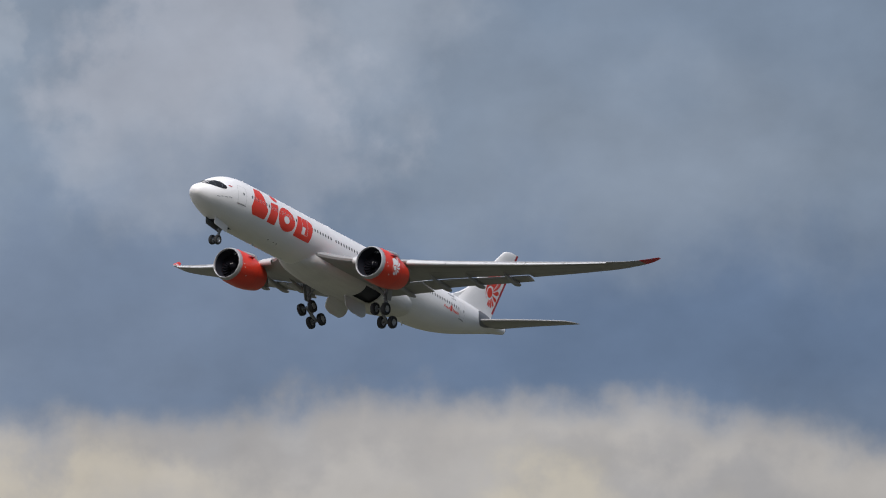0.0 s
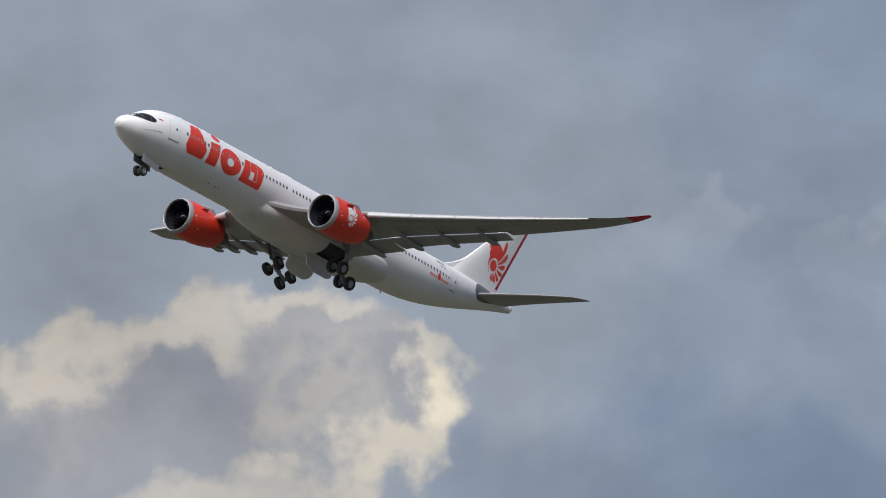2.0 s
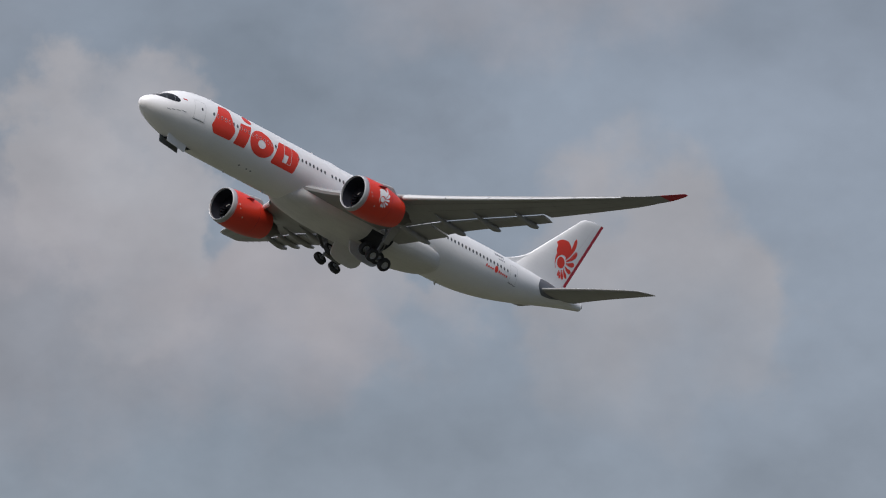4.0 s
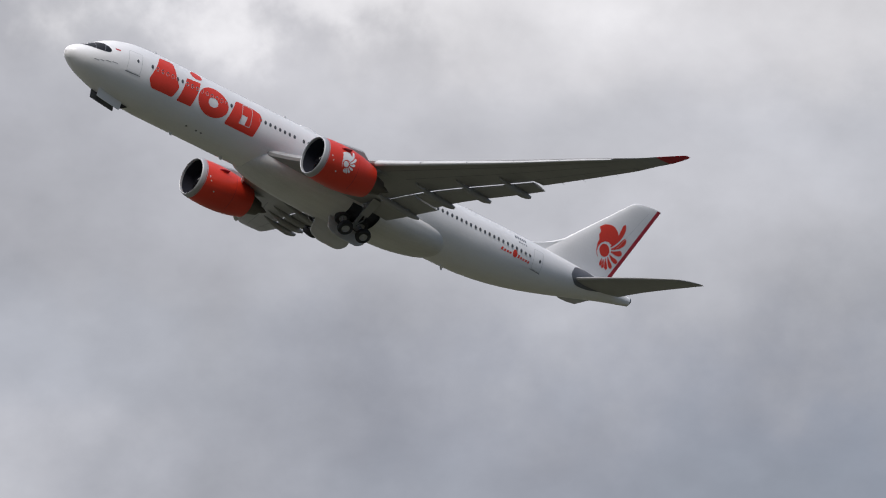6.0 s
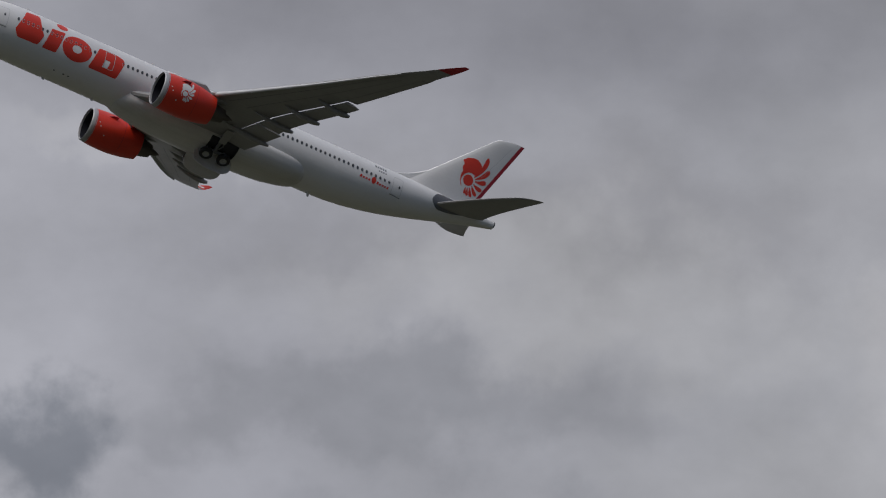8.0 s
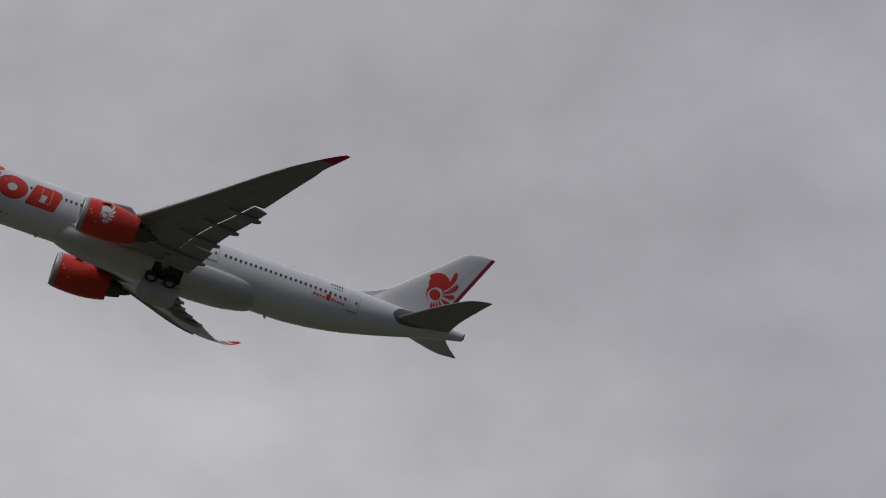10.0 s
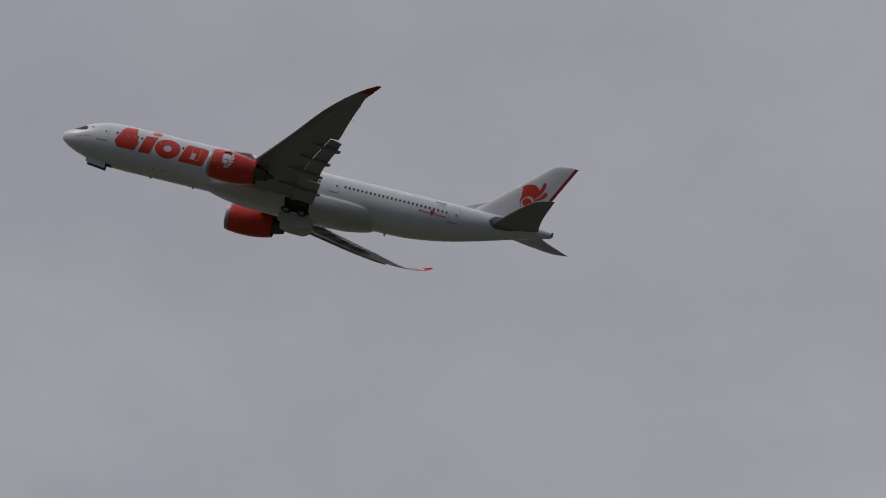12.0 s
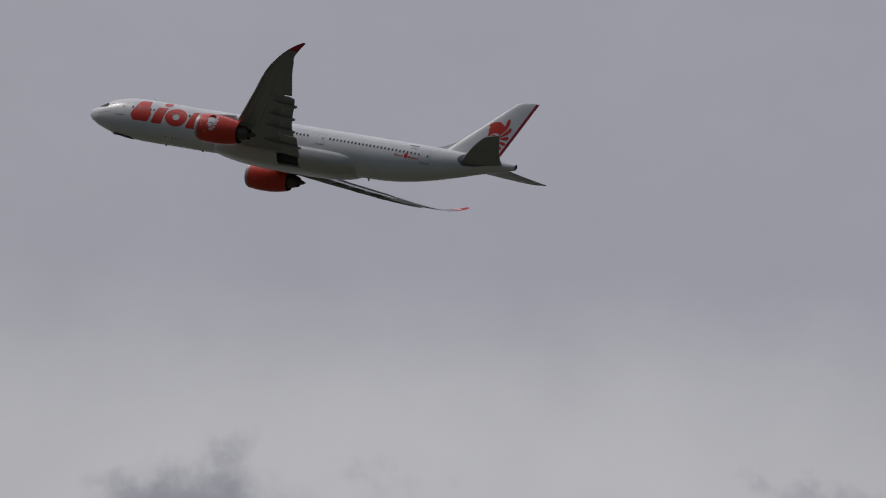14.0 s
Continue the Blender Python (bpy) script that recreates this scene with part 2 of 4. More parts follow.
cloud(34.27, 2.50, 2.88, 0.58, 0.80, 0.35, (0.097, 0.124, 0.173))
ZENITH = 1.9
build_world()
sun = new("sun", bpy.data.lights.new("sun", "SUN"))
sun.data.energy, sun.data.angle, sun.data.color = 1.7, radians(16), (1.0, 0.94, 0.88)
sun.matrix_world = look((math.cos(radians(SUN_AZ)) * math.cos(radians(SUN_EL)) * 900, math.sin(radians(SUN_AZ)) * math.cos(radians(SUN_EL)) * 900, math.sin(radians(SUN_EL)) * 900), (0, 0, 0))

# ---- materials ----
def material(name, colour, rough, metal=0.0, coat=0.0, grain=6.0, vary=0.08, streak=0.0, bump=0.0, dark=None, spec=0.5):
    """Painted or bare surface: broad stains, fine grain, streaks along the airflow, slight relief."""
    m = bpy.data.materials.new(name)
    m.use_nodes = True
    nt = m.node_tree
    b = nt.nodes["Principled BSDF"]
    tc = nt.nodes.new("ShaderNodeTexCoord")

    def noise_node(scale, stretch, detail=5):
        mp = nt.nodes.new("ShaderNodeMapping")
        mp.inputs["Scale"].default_value = stretch
        nt.links.new(tc.outputs["Object"], mp.inputs["Vector"])
        n = nt.nodes.new("ShaderNodeTexNoise")
        n.inputs["Scale"].default_value, n.inputs["Detail"].default_value = scale, detail
        nt.links.new(mp.outputs[0], n.inputs["Vector"])
        return n.outputs["Fac"]

    def add(a, b_, k):
        n = nt.nodes.new("ShaderNodeMath")
        n.operation = "MULTIPLY_ADD"
        nt.links.new(a, n.inputs[0])
        n.inputs[1].default_value = k
        if isinstance(b_, float):
            n.inputs[2].default_value = b_
        else:
            nt.links.new(b_, n.inputs[2])
        return n.outputs[0]

    f = add(noise_node(0.35, (1, 1, 1)), 0.0, 0.5)
    f = add(noise_node(grain, (1, 1, 1)), f, 0.3)
    f = add(noise_node(2.2, (0.12, 1.6, 1.6)), f, 0.2 + streak)
    ramp = nt.nodes.new("ShaderNodeValToRGB")
    lo = dark or tuple(c * (1 - 3 * vary) for c in colour)
    e = ramp.color_ramp.elements
    e[0].position, e[0].color = 0.28, (*lo, 1)
    e[1].position, e[1].color = 0.62 + 0.3 * streak, (*colour, 1)
    nt.links.new(f, ramp.inputs["Fac"])
    nt.links.new(ramp.outputs["Color"], b.inputs["Base Color"])
    rr = nt.nodes.new("ShaderNodeMapRange")
    nt.links.new(f, rr.inputs["Value"])
    rr.inputs["To Min"].default_value, rr.inputs["To Max"].default_value = min(1, rough + 0.12), max(0.03, rough - 0.06)
    nt.links.new(rr.outputs[0], b.inputs["Roughness"])
    b.inputs["Metallic"].default_value = metal
    b.inputs["Specular IOR Level"].default_value = spec
    b.inputs["Coat Weight"].default_value = coat
    b.inputs["Coat Roughness"].default_value = 0.12
    if bump:
        bp = nt.nodes.new("ShaderNodeBump")
        bp.inputs["Strength"].default_value, bp.inputs["Distance"].default_value = bump, 0.02
        nt.links.new(noise_node(grain * 2, (1, 1, 1)), bp.inputs["Height"])
        nt.links.new(bp.outputs[0], b.inputs["Normal"])
    return m

WHITE = material("white_paint", (0.80, 0.785, 0.78), 0.36, coat=0.1, vary=0.03)
BELLY = material("belly_paint", (0.62, 0.605, 0.585), 0.42, coat=0.1, vary=0.07, streak=0.2)
GREY = material("wing_grey_paint", (0.30, 0.294, 0.292), 0.42, vary=0.07, streak=0.2)
SLAT = material("slat_pale_paint", (0.52, 0.525, 0.53), 0.42, vary=0.06)
RED = material("red_paint", (0.74, 0.042, 0.018), 0.38, coat=0.15, vary=0.05)
DARKRED = material("crimson_paint", (0.45, 0.015, 0.03), 0.32, coat=0.3, vary=0.05)
LIP = material("intake_lip_metal", (0.40, 0.40, 0.41), 0.5, metal=0.35, vary=0.05)
# liner and fan near-black: the shade inside the intake is in their colour
LINER = material("liner_shade_black", (0.018, 0.019, 0.027), 0.8, vary=0.08, spec=0.15)
FAN = material("fan_shade_black", (0.006, 0.006, 0.009), 0.9, spec=0.1)
NOZZLE = material("exhaust_heat_stained_metal", (0.14, 0.125, 0.115), 0.42, metal=0.85, vary=0.12, streak=0.2)
TYRE = material("tyre_rubber", (0.030, 0.030, 0.032), 0.85, vary=0.15, grain=14, bump=0.3)
RIM = material("wheel_rim_grey", (0.42, 0.42, 0.43), 0.4, metal=0.3)
STRUT = material("gear_grey_paint", (0.20, 0.205, 0.21), 0.45, vary=0.1)
# near-black: the shade of deep recesses is put into this colour
WELL = material("recess_shade_dark", (0.045, 0.046, 0.06), 0.8, vary=0.15)
GLASS = material("dark_window_glazing", (0.012, 0.013, 0.016), 0.5, vary=0.05, spec=0.2)
PANE = material("cabin_window_pane", (0.075, 0.077, 0.085), 0.25, vary=0.05)
SEAM = material("seam_grey", (0.62, 0.615, 0.61), 0.5)
INK = material("dark_lettering", (0.16, 0.16, 0.18), 0.5)
PLATE = material("trim_plate_metal", (0.17, 0.172, 0.185), 0.45, metal=0.3, vary=0.08)
GRASS = material("airfield_grass", (0.055, 0.056, 0.034), 0.9, grain=0.8, vary=0.12, bump=0.5, dark=(0.032, 0.034, 0.019))

# ---- ground ----
def build_ground():
    bm = bmesh.new()
    n, size = 24, 4800
    verts = [[bm.verts.new(((i / n - 0.5) * 2 * size, (j / n - 0.5) * 2 * size, 0)) for j in range(n + 1)] for i in range(n + 1)]
    for i in range(n):
        for j in range(n):
            bm.faces.new((verts[i][j], verts[i + 1][j], verts[i + 1][j + 1], verts[i][j + 1]))
    me = bpy.data.meshes.new("ground")
    bm.to_mesh(me)
    me.materials.append(GRASS)
    tagged(new("ground", me), "flat green airfield grass reaching to the horizon", "ground", kind="structure")

build_ground()

# ---- mesh helpers ----
def part(name, bm, mats, parent, label="", sharp=35):
    """Links bm as one mesh object under parent."""
    bmesh.ops.recalc_face_normals(bm, faces=bm.faces[:])
    lim = radians(sharp)
    for fc in bm.faces:
        fc.smooth = True
    for e in bm.edges:
        if len(e.link_faces) == 2 and e.calc_face_angle(0) > lim:
            e.smooth = False
    me = bpy.data.meshes.new(name)
    bm.to_mesh(me)
    bm.free()
    for m in (mats if isinstance(mats, (list, tuple)) else [mats]):
        me.materials.append(m)
    ob = new(name, me)
    ob.parent = parent
    if label:
        tagged(ob, label)
    return ob

def loft(bm, rings, caps=True, closed=True, mat=0):
    rows = [[bm.verts.new(p) for p in ring] for ring in rings]
    n = len(rows[0])
    for a, b in zip(rows, rows[1:]):
        for i in range(n if closed else n - 1):
            f = bm.faces.new((a[i], a[(i + 1) % n], b[(i + 1) % n], b[i]))
            f.material_index = mat
    if caps and closed:
        for r in (rows[0], rows[-1]):
            bm.faces.new(r).material_index = mat
    return rows

def tube(bm, p, q, r0, r1=None, n=14, mat=0):
    p, q = Vector(p), Vector(q)
    r1 = r0 if r1 is None else r1
    m = (q - p).to_track_quat("Z", "Y").to_matrix()
    loft(bm, [[c + m @ Vector((math.cos(a) * r, math.sin(a) * r, 0)) for a in [2 * math.pi * k / n for k in range(n)]] for c, r in ((p, r0), (q, r1))], mat=mat)

def revolve(bm, prof, centre, axis="x", n=56, mat=0):
    """Turns (along, radius) points about an axis through centre."""
    rings = []
    for s, r in prof:
        ring = []
        for k in range(n):
            a = 2 * math.pi * k / n
            u, v = r * math.cos(a), r * math.sin(a)
            d = (s, u, v) if axis == "x" else (u, s, v)
            ring.append((centre[0] + d[0], centre[1] + d[1], centre[2] + d[2]))
        rings.append(ring)
    return loft(bm, rings, caps=False, mat=mat)

def slab(bm, pts, thick_vec, bevel=0.0, mat=0):
    """A flat plate: outline pts, thickened along thick_vec."""
    t = Vector(thick_vec)
    a = [bm.verts.new(Vector(p) - t / 2) for p in pts]
    b = [bm.verts.new(Vector(p) + t / 2) for p in pts]
    n = len(pts)
    for f in [bm.faces.new(a), bm.faces.new(b)] + [bm.faces.new((a[i], a[(i + 1) % n], b[(i + 1) % n], b[i])) for i in range(n)]:
        f.material_index = mat

def curve_through(xs, ys):
    """A smooth monotone curve through the stations."""
    xs, ys = np.array(xs, float), np.array(ys, float)
    h, d = np.diff(xs), np.diff(ys) / np.diff(xs)
    m = np.zeros(len(xs))
    for i in range(1, len(xs) - 1):
        if d[i - 1] * d[i] > 0:
            w1, w2 = 2 * h[i] + h[i - 1], h[i] + 2 * h[i - 1]
            m[i] = (w1 + w2) / (w1 / d[i - 1] + w2 / d[i])
    m[0], m[-1] = d[0], d[-1]

    def at(x):
        i = int(np.clip(np.searchsorted(xs, x) - 1, 0, len(h) - 1))
        t = min(max((x - xs[i]) / h[i], 0), 1)
        return float((1 + 2 * t) * (1 - t) ** 2 * ys[i] + t * (1 - t) ** 2 * h[i] * m[i] + t * t * (3 - 2 * t) * ys[i + 1] + t * t * (t - 1) * h[i] * m[i + 1])
    return at

def ellipse(cx, cz, rx, rz, n=28, lean=0.0):
    return [(cx + rx * math.cos(a) + lean * rz * math.sin(a), cz + rz * math.sin(a)) for a in [2 * math.pi * k / n for k in range(n)]]

def round_poly(pts, r=0.15, n=4):
    """Rounds the corners of an outline."""
    out = []
    for i, p in enumerate(pts):
        p, a, b = Vector(p), Vector(pts[i - 1]), Vector(pts[(i + 1) % len(pts)])
        da, db = (a - p), (b - p)
        ra, rb = min(r, da.length * 0.45), min(r, db.length * 0.45)
        s, e = p + da.normalized() * ra, p + db.normalized() * rb
        for k in range(n + 1):
            t = k / n
            out.append(tuple((1 - t) ** 2 * s + 2 * t * (1 - t) * p + t * t * e))
    return out

def decal(name, loops, mapper, mat, parent, label="", cut=0.25):
    """A painted shape: outlines in the (x, z) plane, laid on a curved skin by mapper(x, z)."""
    bm = bmesh.new()
    edges = []
    for lp in loops:
        vs = [bm.verts.new((x, 0, z)) for x, z in lp]
        edges += [bm.edges.new((vs[i], vs[(i + 1) % len(vs)])) for i in range(len(vs))]
    bmesh.ops.triangle_fill(bm, use_beauty=True, use_dissolve=False, edges=edges)
    for ax, no in ((0, (1, 0, 0)), (2, (0, 0, 1))):
        vals = [v.co[ax] for v in bm.verts]
        c = min(vals) + cut
        while c < max(vals):
            bmesh.ops.bisect_plane(bm, geom=bm.verts[:] + bm.edges[:] + bm.faces[:], plane_co=[c if i == ax else 0 for i in range(3)], plane_no=no)
            c += cut
    for v in bm.verts:
        v.co = mapper(v.co.x, v.co.z)
    return part(name, bm, mat, parent, label)

# ---- the airliner: x runs aft from the nose, y to starboard, z up; metres ----
top_line = curve_through([0, .12, .4, .9, 1.5, 2.1, 2.8, 3.6, 4.5, 5.6, 7, 9, 40, 46, 50, 54, 58, 60, 62.7],
                         [-.32, .02, .3, .58, .88, 1.22, 1.66, 2.06, 2.38, 2.62, 2.77, 2.82, 2.82, 2.82, 2.8, 2.74, 2.58, 2.45, 2.25])
low_line = curve_through([0, .12, .4, .9, 1.6, 2.4, 3.4, 4.5, 5.8, 7.2, 9, 39.5, 42, 44, 46, 48, 50, 52, 54, 56, 58, 60, 62.7],
                         [-.32, -.66, -.95, -1.28, -1.63, -1.92, -2.22, -2.46, -2.64, -2.76, -2.82, -2.82, -2.82, -2.78, -2.62, -2.34, -1.96, -1.48, -.94, -.36, .22, .78, 1.45])
width_line = curve_through([0, .12, .4, .9, 1.6, 2.4, 3.4, 4.5, 5.8, 7.2, 9, 40, 44, 46, 48, 50, 52, 54, 56, 58, 60, 62, 62.7],
                           [.02, .4, .75, 1.14, 1.54, 1.86, 2.16, 2.4, 2.6, 2.75, 2.82, 2.82, 2.78, 2.7, 2.58, 2.4, 2.15, 1.85, 1.5, 1.12, .78, .45, .36])

def skin(x, z, side=-1, off=0.012):
    """A point on the fuselage's side at station x and height z."""
    zt, zb, w = top_line(x), low_line(x), width_line(x)
    zc, hh = (zt + zb) / 2, (zt - zb) / 2
    u = min(1, max(-1, (z - zc) / hh))
    c = math.sqrt(max(0, 1 - u * u))
    return Vector((x, side * (w + off) * c, zc + (hh + off) * u))

def port(x, z):
    return skin(x, z, -1)

def starboard(x, z):
    return skin(x, z, 1)

airliner = tagged(new("airliner"), "white twin-engine wide-body airliner with red engines, climbing with gear retracting", "airliner")

def build_fuselage():
    bm = bmesh.new()
    xs = [0.0, .03, .08, .16, .28, .45, .7, 1.0] + [1.0 + .3 * k for k in range(1, 28)] + [9.5 + 1.25 * k for k in range(25)] + [40.5 + .6 * k for k in range(37)] + [62.55]
    rings = []
    for x in xs:
        zt, zb, w = top_line(x), low_line(x), width_line(x)
        zc, hh = (zt + zb) / 2, max(.004, (zt - zb) / 2)
        rings.append([(x, w * math.sin(a), zc + hh * math.cos(a)) for a in [2 * math.pi * k / 72 for k in range(72)]])
    loft(bm, rings)
    fus = part("fuselage", bm, WHITE, airliner, "glossy white fuselage")
    bm = bmesh.new()
    revolve(bm, [(.1, .30), (.14, .345), (.34, .33), (.36, .26), (.2, .22)], (62.35, 0, 1.92), n=24)
    part("exhaust_pipe", bm, PLATE, airliner, "dark round exhaust pipe in the tail cone")
    # cockpit glazing, a dark mask that wraps round the nose
    for f in (port, starboard):
        z = lambda x: top_line(x) - .004
        mask = [(1.02, .6), (1.04, z(1.04)), (1.46, z(1.46)), (1.8, z(1.8)), (2.15, z(2.15)), (2.4, z(2.4) - .1), (2.75, 1.28), (3.05, 1.12), (3.27, .9), (3.3, .7), (3.12, .54), (2.7, .46), (2.2, .47), (1.6, .54)]
        decal("cockpit_window", [mask], f, GLASS, airliner, "black-masked cockpit glazing", cut=.09)
        for x0, x1 in ((2.02, 2.05), (2.72, 2.75)):
            decal("window_post", [[(x0, .52), (x1, .52), (x1 + .1, 1.2), (x0 + .1, 1.2)]], (lambda x, z, s=(-1 if f is port else 1): skin(x, z, s, .018)), INK, airliner, cut=.1)

def build_cabin_windows():
    bm = bmesh.new()
    outer = ellipse(0, 0, .15, .215, 14)
    inner = ellipse(0, 0, .132, .197, 14)
    rows = loft(bm, [[(x, 0, z) for x, z in outer], [(x, -.012, z) for x, z in outer], [(x, -.012, z) for x, z in inner], [(x, -.004, z) for x, z in inner]], caps=False, mat=1)
    bm.faces.new(rows[-1]).material_index = 0
    first = part("cabin_window", bm, [PANE, SEAM], airliner)
    xs = [7.2 + .535 * k for k in range(17)] + [18.98 + .535 * k for k in range(8)] + [23.75 + .535 * k for k in range(19)] + [36.69 + .54 * k for k in range(25)]
    lean = math.degrees(math.asin(.83 / 2.82))
    for side in (-1, 1):
        for x in xs:
            ob = first if (side == -1 and x == xs[0]) else first.copy()
            if ob is not first:
                scene.collection.objects.link(ob)
            slope = (width_line(x + .2) - width_line(x - .2)) / .4
            yaw = math.degrees(math.atan(slope))
            p = skin(x, .83, side, .004)
            ob.matrix_basis = pose(*p, -lean, 0, -yaw) if side == -1 else pose(*p, lean, 0, 180 + yaw)

def build_doors():
    for x0, x1, z0, z1 in ((4.86, 6.2, -.42, 1.52), (16.95, 18.05, -.35, 1.5), (34.85, 36.0, -.1, 1.5), (50.1, 51.25, -.2, 1.72)):
        for f, s in ((port, -1), (starboard, 1)):
            out = round_poly([(x0, z0), (x1, z0), (x1, z1), (x0, z1)], .2)
            inn = round_poly([(x0 + .05, z0 + .05), (x1 - .05, z0 + .05), (x1 - .05, z1 - .05), (x0 + .05, z1 - .05)], .17)
            if x0 == 16.95:   # this door lies under the red marking
                decal("door_seam", [out, inn], (lambda x, z, s=s: skin(x, z, s, .018)), SEAM, airliner)
                continue
            door = decal("cabin_door", [inn], (lambda x, z, s=s: skin(x, z, s, .014)), WHITE, airliner, "white cabin door with a grey outline")
            decal("seam", [out, inn], (lambda x, z, s=s: skin(x, z, s, .012)), SEAM, door)
            decal("door_window", [ellipse((x0 + x1) / 2 + .22, .75, .11, .16, 14)], (lambda x, z, s=s: skin(x, z, s, .03)), PANE, door)
            decal("sill", [[(x0 - .06, z0 - .09), (x1 + .06, z0 - .09), (x1 + .06, z0 - .03), (x0 - .06, z0 - .03)]], (lambda x, z, s=s: skin(x, z, s, .02)), INK, door)

def emblem(cx, cz, k):
    """Plain shapes: a disc, a rounded crest hugging it and a fan of curved blades."""
    shapes = [("disc", [ellipse(0, 0, .68, .68, 28)])]
    shapes.append(("crest", [round_poly([(-1.34, 2.11), (-0.79, 2.61), (-0.10, 2.84), (0.51, 2.82), (1.01, 2.51), (1.28, 2.15), (1.07, 1.54), (0.82, 0.87), (0.67, 0.85), (0.27, 1.00), (-0.19, 0.94), (-0.64, 0.59), (-0.92, 0.04), (-0.90, -0.47), (-0.70, -0.82), (-0.54, -0.97), (-0.77, -0.89), (-1.03, -0.36), (-1.11, 0.35), (-0.99, 0.83), (-1.18, 1.31), (-1.05, 1.76)], .1, 3)]))
    for root, bend, tip, w in (
            ((0.65, 0.63), (1.80, 2.03), (1.71, 3.55), 0.34),
            ((0.82, 0.44), (2.06, 1.18), (2.30, 2.15), 0.35),
            ((0.87, 0.20), (1.82, 0.22), (2.30, 0.64), 0.34),
            ((0.82, -0.17), (1.38, -0.58), (2.10, -0.53), 0.30),
            ((0.66, -0.49), (1.05, -1.11), (1.55, -1.42), 0.28),
            ((0.43, -0.75), (0.66, -1.34), (0.91, -1.82), 0.25),
            ((0.20, -0.89), (0.28, -1.39), (0.38, -1.85), 0.21),
            ((-0.05, -0.95), (-0.05, -1.36), (0.02, -1.72), 0.19)):
        root, bend, tip = Vector(root), Vector(bend), Vector(tip)
        one, two = [], []
        for j in range(11):
            t = j / 10
            p = (1 - t) ** 2 * root + 2 * t * (1 - t) * bend + t * t * tip
            d = ((1 - t) * (bend - root) + t * (tip - bend)).normalized()
            h = w * (.22 + .62 * math.sin(math.pi * t ** 1.5 * .86) ** .8) * (.35 if j == 10 else 1)
            one.append((p.x - d.y * h, p.y + d.x * h))
            two.append((p.x + d.y * h, p.y - d.x * h))
        shapes.append(("blade", [one + two[::-1]]))
    return [(n, [[(cx + k * x, cz + k * z) for x, z in lp] for lp in lps]) for n, lps in shapes]

def build_markings():
    # four bold red plain shapes along the forward fuselage
    blocks = [
        [round_poly([(7.98, 2.08), (9.45, 2.2), (9.75, .95), (10.2, .16), (9.83, -.9), (7.6, -.93), (7.12, -.25)], .22)],
        [round_poly([(10.85, 1.36), (12.35, 1.5), (11.85, -.9), (10.35, -.95)], .1)],
        [ellipse(12.0, 2.1, .62, .36, 24)],
        [ellipse(13.88, .33, 1.62, 1.28, 40), ellipse(13.88, .3, .52, .42, 24)],
        [round_poly([(16.2, 1.5), (18.0, 1.55), (18.9, 1.35), (19.1, .95), (18.66, -.92), (15.5, -.92)], .22), round_poly([(17.0, .5), (17.6, .5), (17.45, -.35), (16.85, -.35)], .06)],
    ]
    for s in (-1, 1):
        f = (lambda x, z, s=s: skin(x, z, s, .012))
        for b in blocks:
            decal("red_marking", b, f, RED, airliner, "bold red painted shape")
        # small red bars, emblem and dark bars near the tail
        for i in range(4):
            decal("red_bar", [[(46.3 + .33 * i, .08), (46.52 + .33 * i, .06), (46.58 + .33 * i, .28 if i else .36), (46.38 + .33 * i, .28 if i else .36)]], f, RED, airliner)
        decal("red_disc", [ellipse(47.95, .3, .27, .36, 16)], f, RED, airliner)
        for i in range(5):
            decal("red_bar", [[(48.3 + .3 * i, .04), (48.5 + .3 * i, .06), (48.55 + .3 * i, .28 if i else .36), (48.36 + .3 * i, .28 if i else .36)]], f, RED, airliner)
        for i in range(5):
            decal("dark_bar", [[(47.9 + .28 * i, 1.86), (48.08 + .28 * i, 1.86), (48.08 + .28 * i, 2.12), (47.9 + .28 * i, 2.12)]], f, INK, airliner)
        for i in range(4):
            decal("dark_bar", [[(48.3 + .26 * i, 1.5), (48.44 + .26 * i, 1.5), (48.44 + .26 * i, 1.66), (48.3 + .26 * i, 1.66)]], f, INK, airliner)
        for i, (x, w) in enumerate(((2.0, .42), (2.5, .32), (2.95, .45), (3.5, .5))):
            decal("dark_bar", [[(x, -.52 + .1 * i), (x + w, -.52 + .1 * i), (x + w, -.47 + .1 * i), (x, -.47 + .1 * i)]], f, INK, airliner)
        decal("flag", [[(3.62, 1.02), (4.08, 1.02), (4.08, 1.15), (3.62, 1.15)]], f, DARKRED, airliner)
        for x in (12.6, 13.65, 14.2):
            decal("pressure_port", [ellipse(x, -2.28, .11, .05, 12)], f, INK, airliner)

build_fuselage()
build_cabin_windows()
build_doors()
build_markings()

def airfoil(chord, thick, n=13, lo=0.0, hi=1.0, camber=.018):
    """(x, z) loop of a wing section between two fractions of its chord, upper side first, from the rear."""
    up, dn = [], []
    for i in range(n):
        t = lo + (hi - lo) * .5 * (1 - math.cos(math.pi * i / (n - 1)))
        th = 5 * thick * (.2969 * math.sqrt(t) - .126 * t - .3516 * t * t + .2843 * t ** 3 - .1015 * t ** 4) + .0012
        cb = camber * 4 * t * (1 - t)
        up.append((t * chord, (cb + th) * chord))
        dn.append((t * chord, (cb - th) * chord))
    return up[::-1] + dn[1:] if lo == 0 else up[::-1] + dn

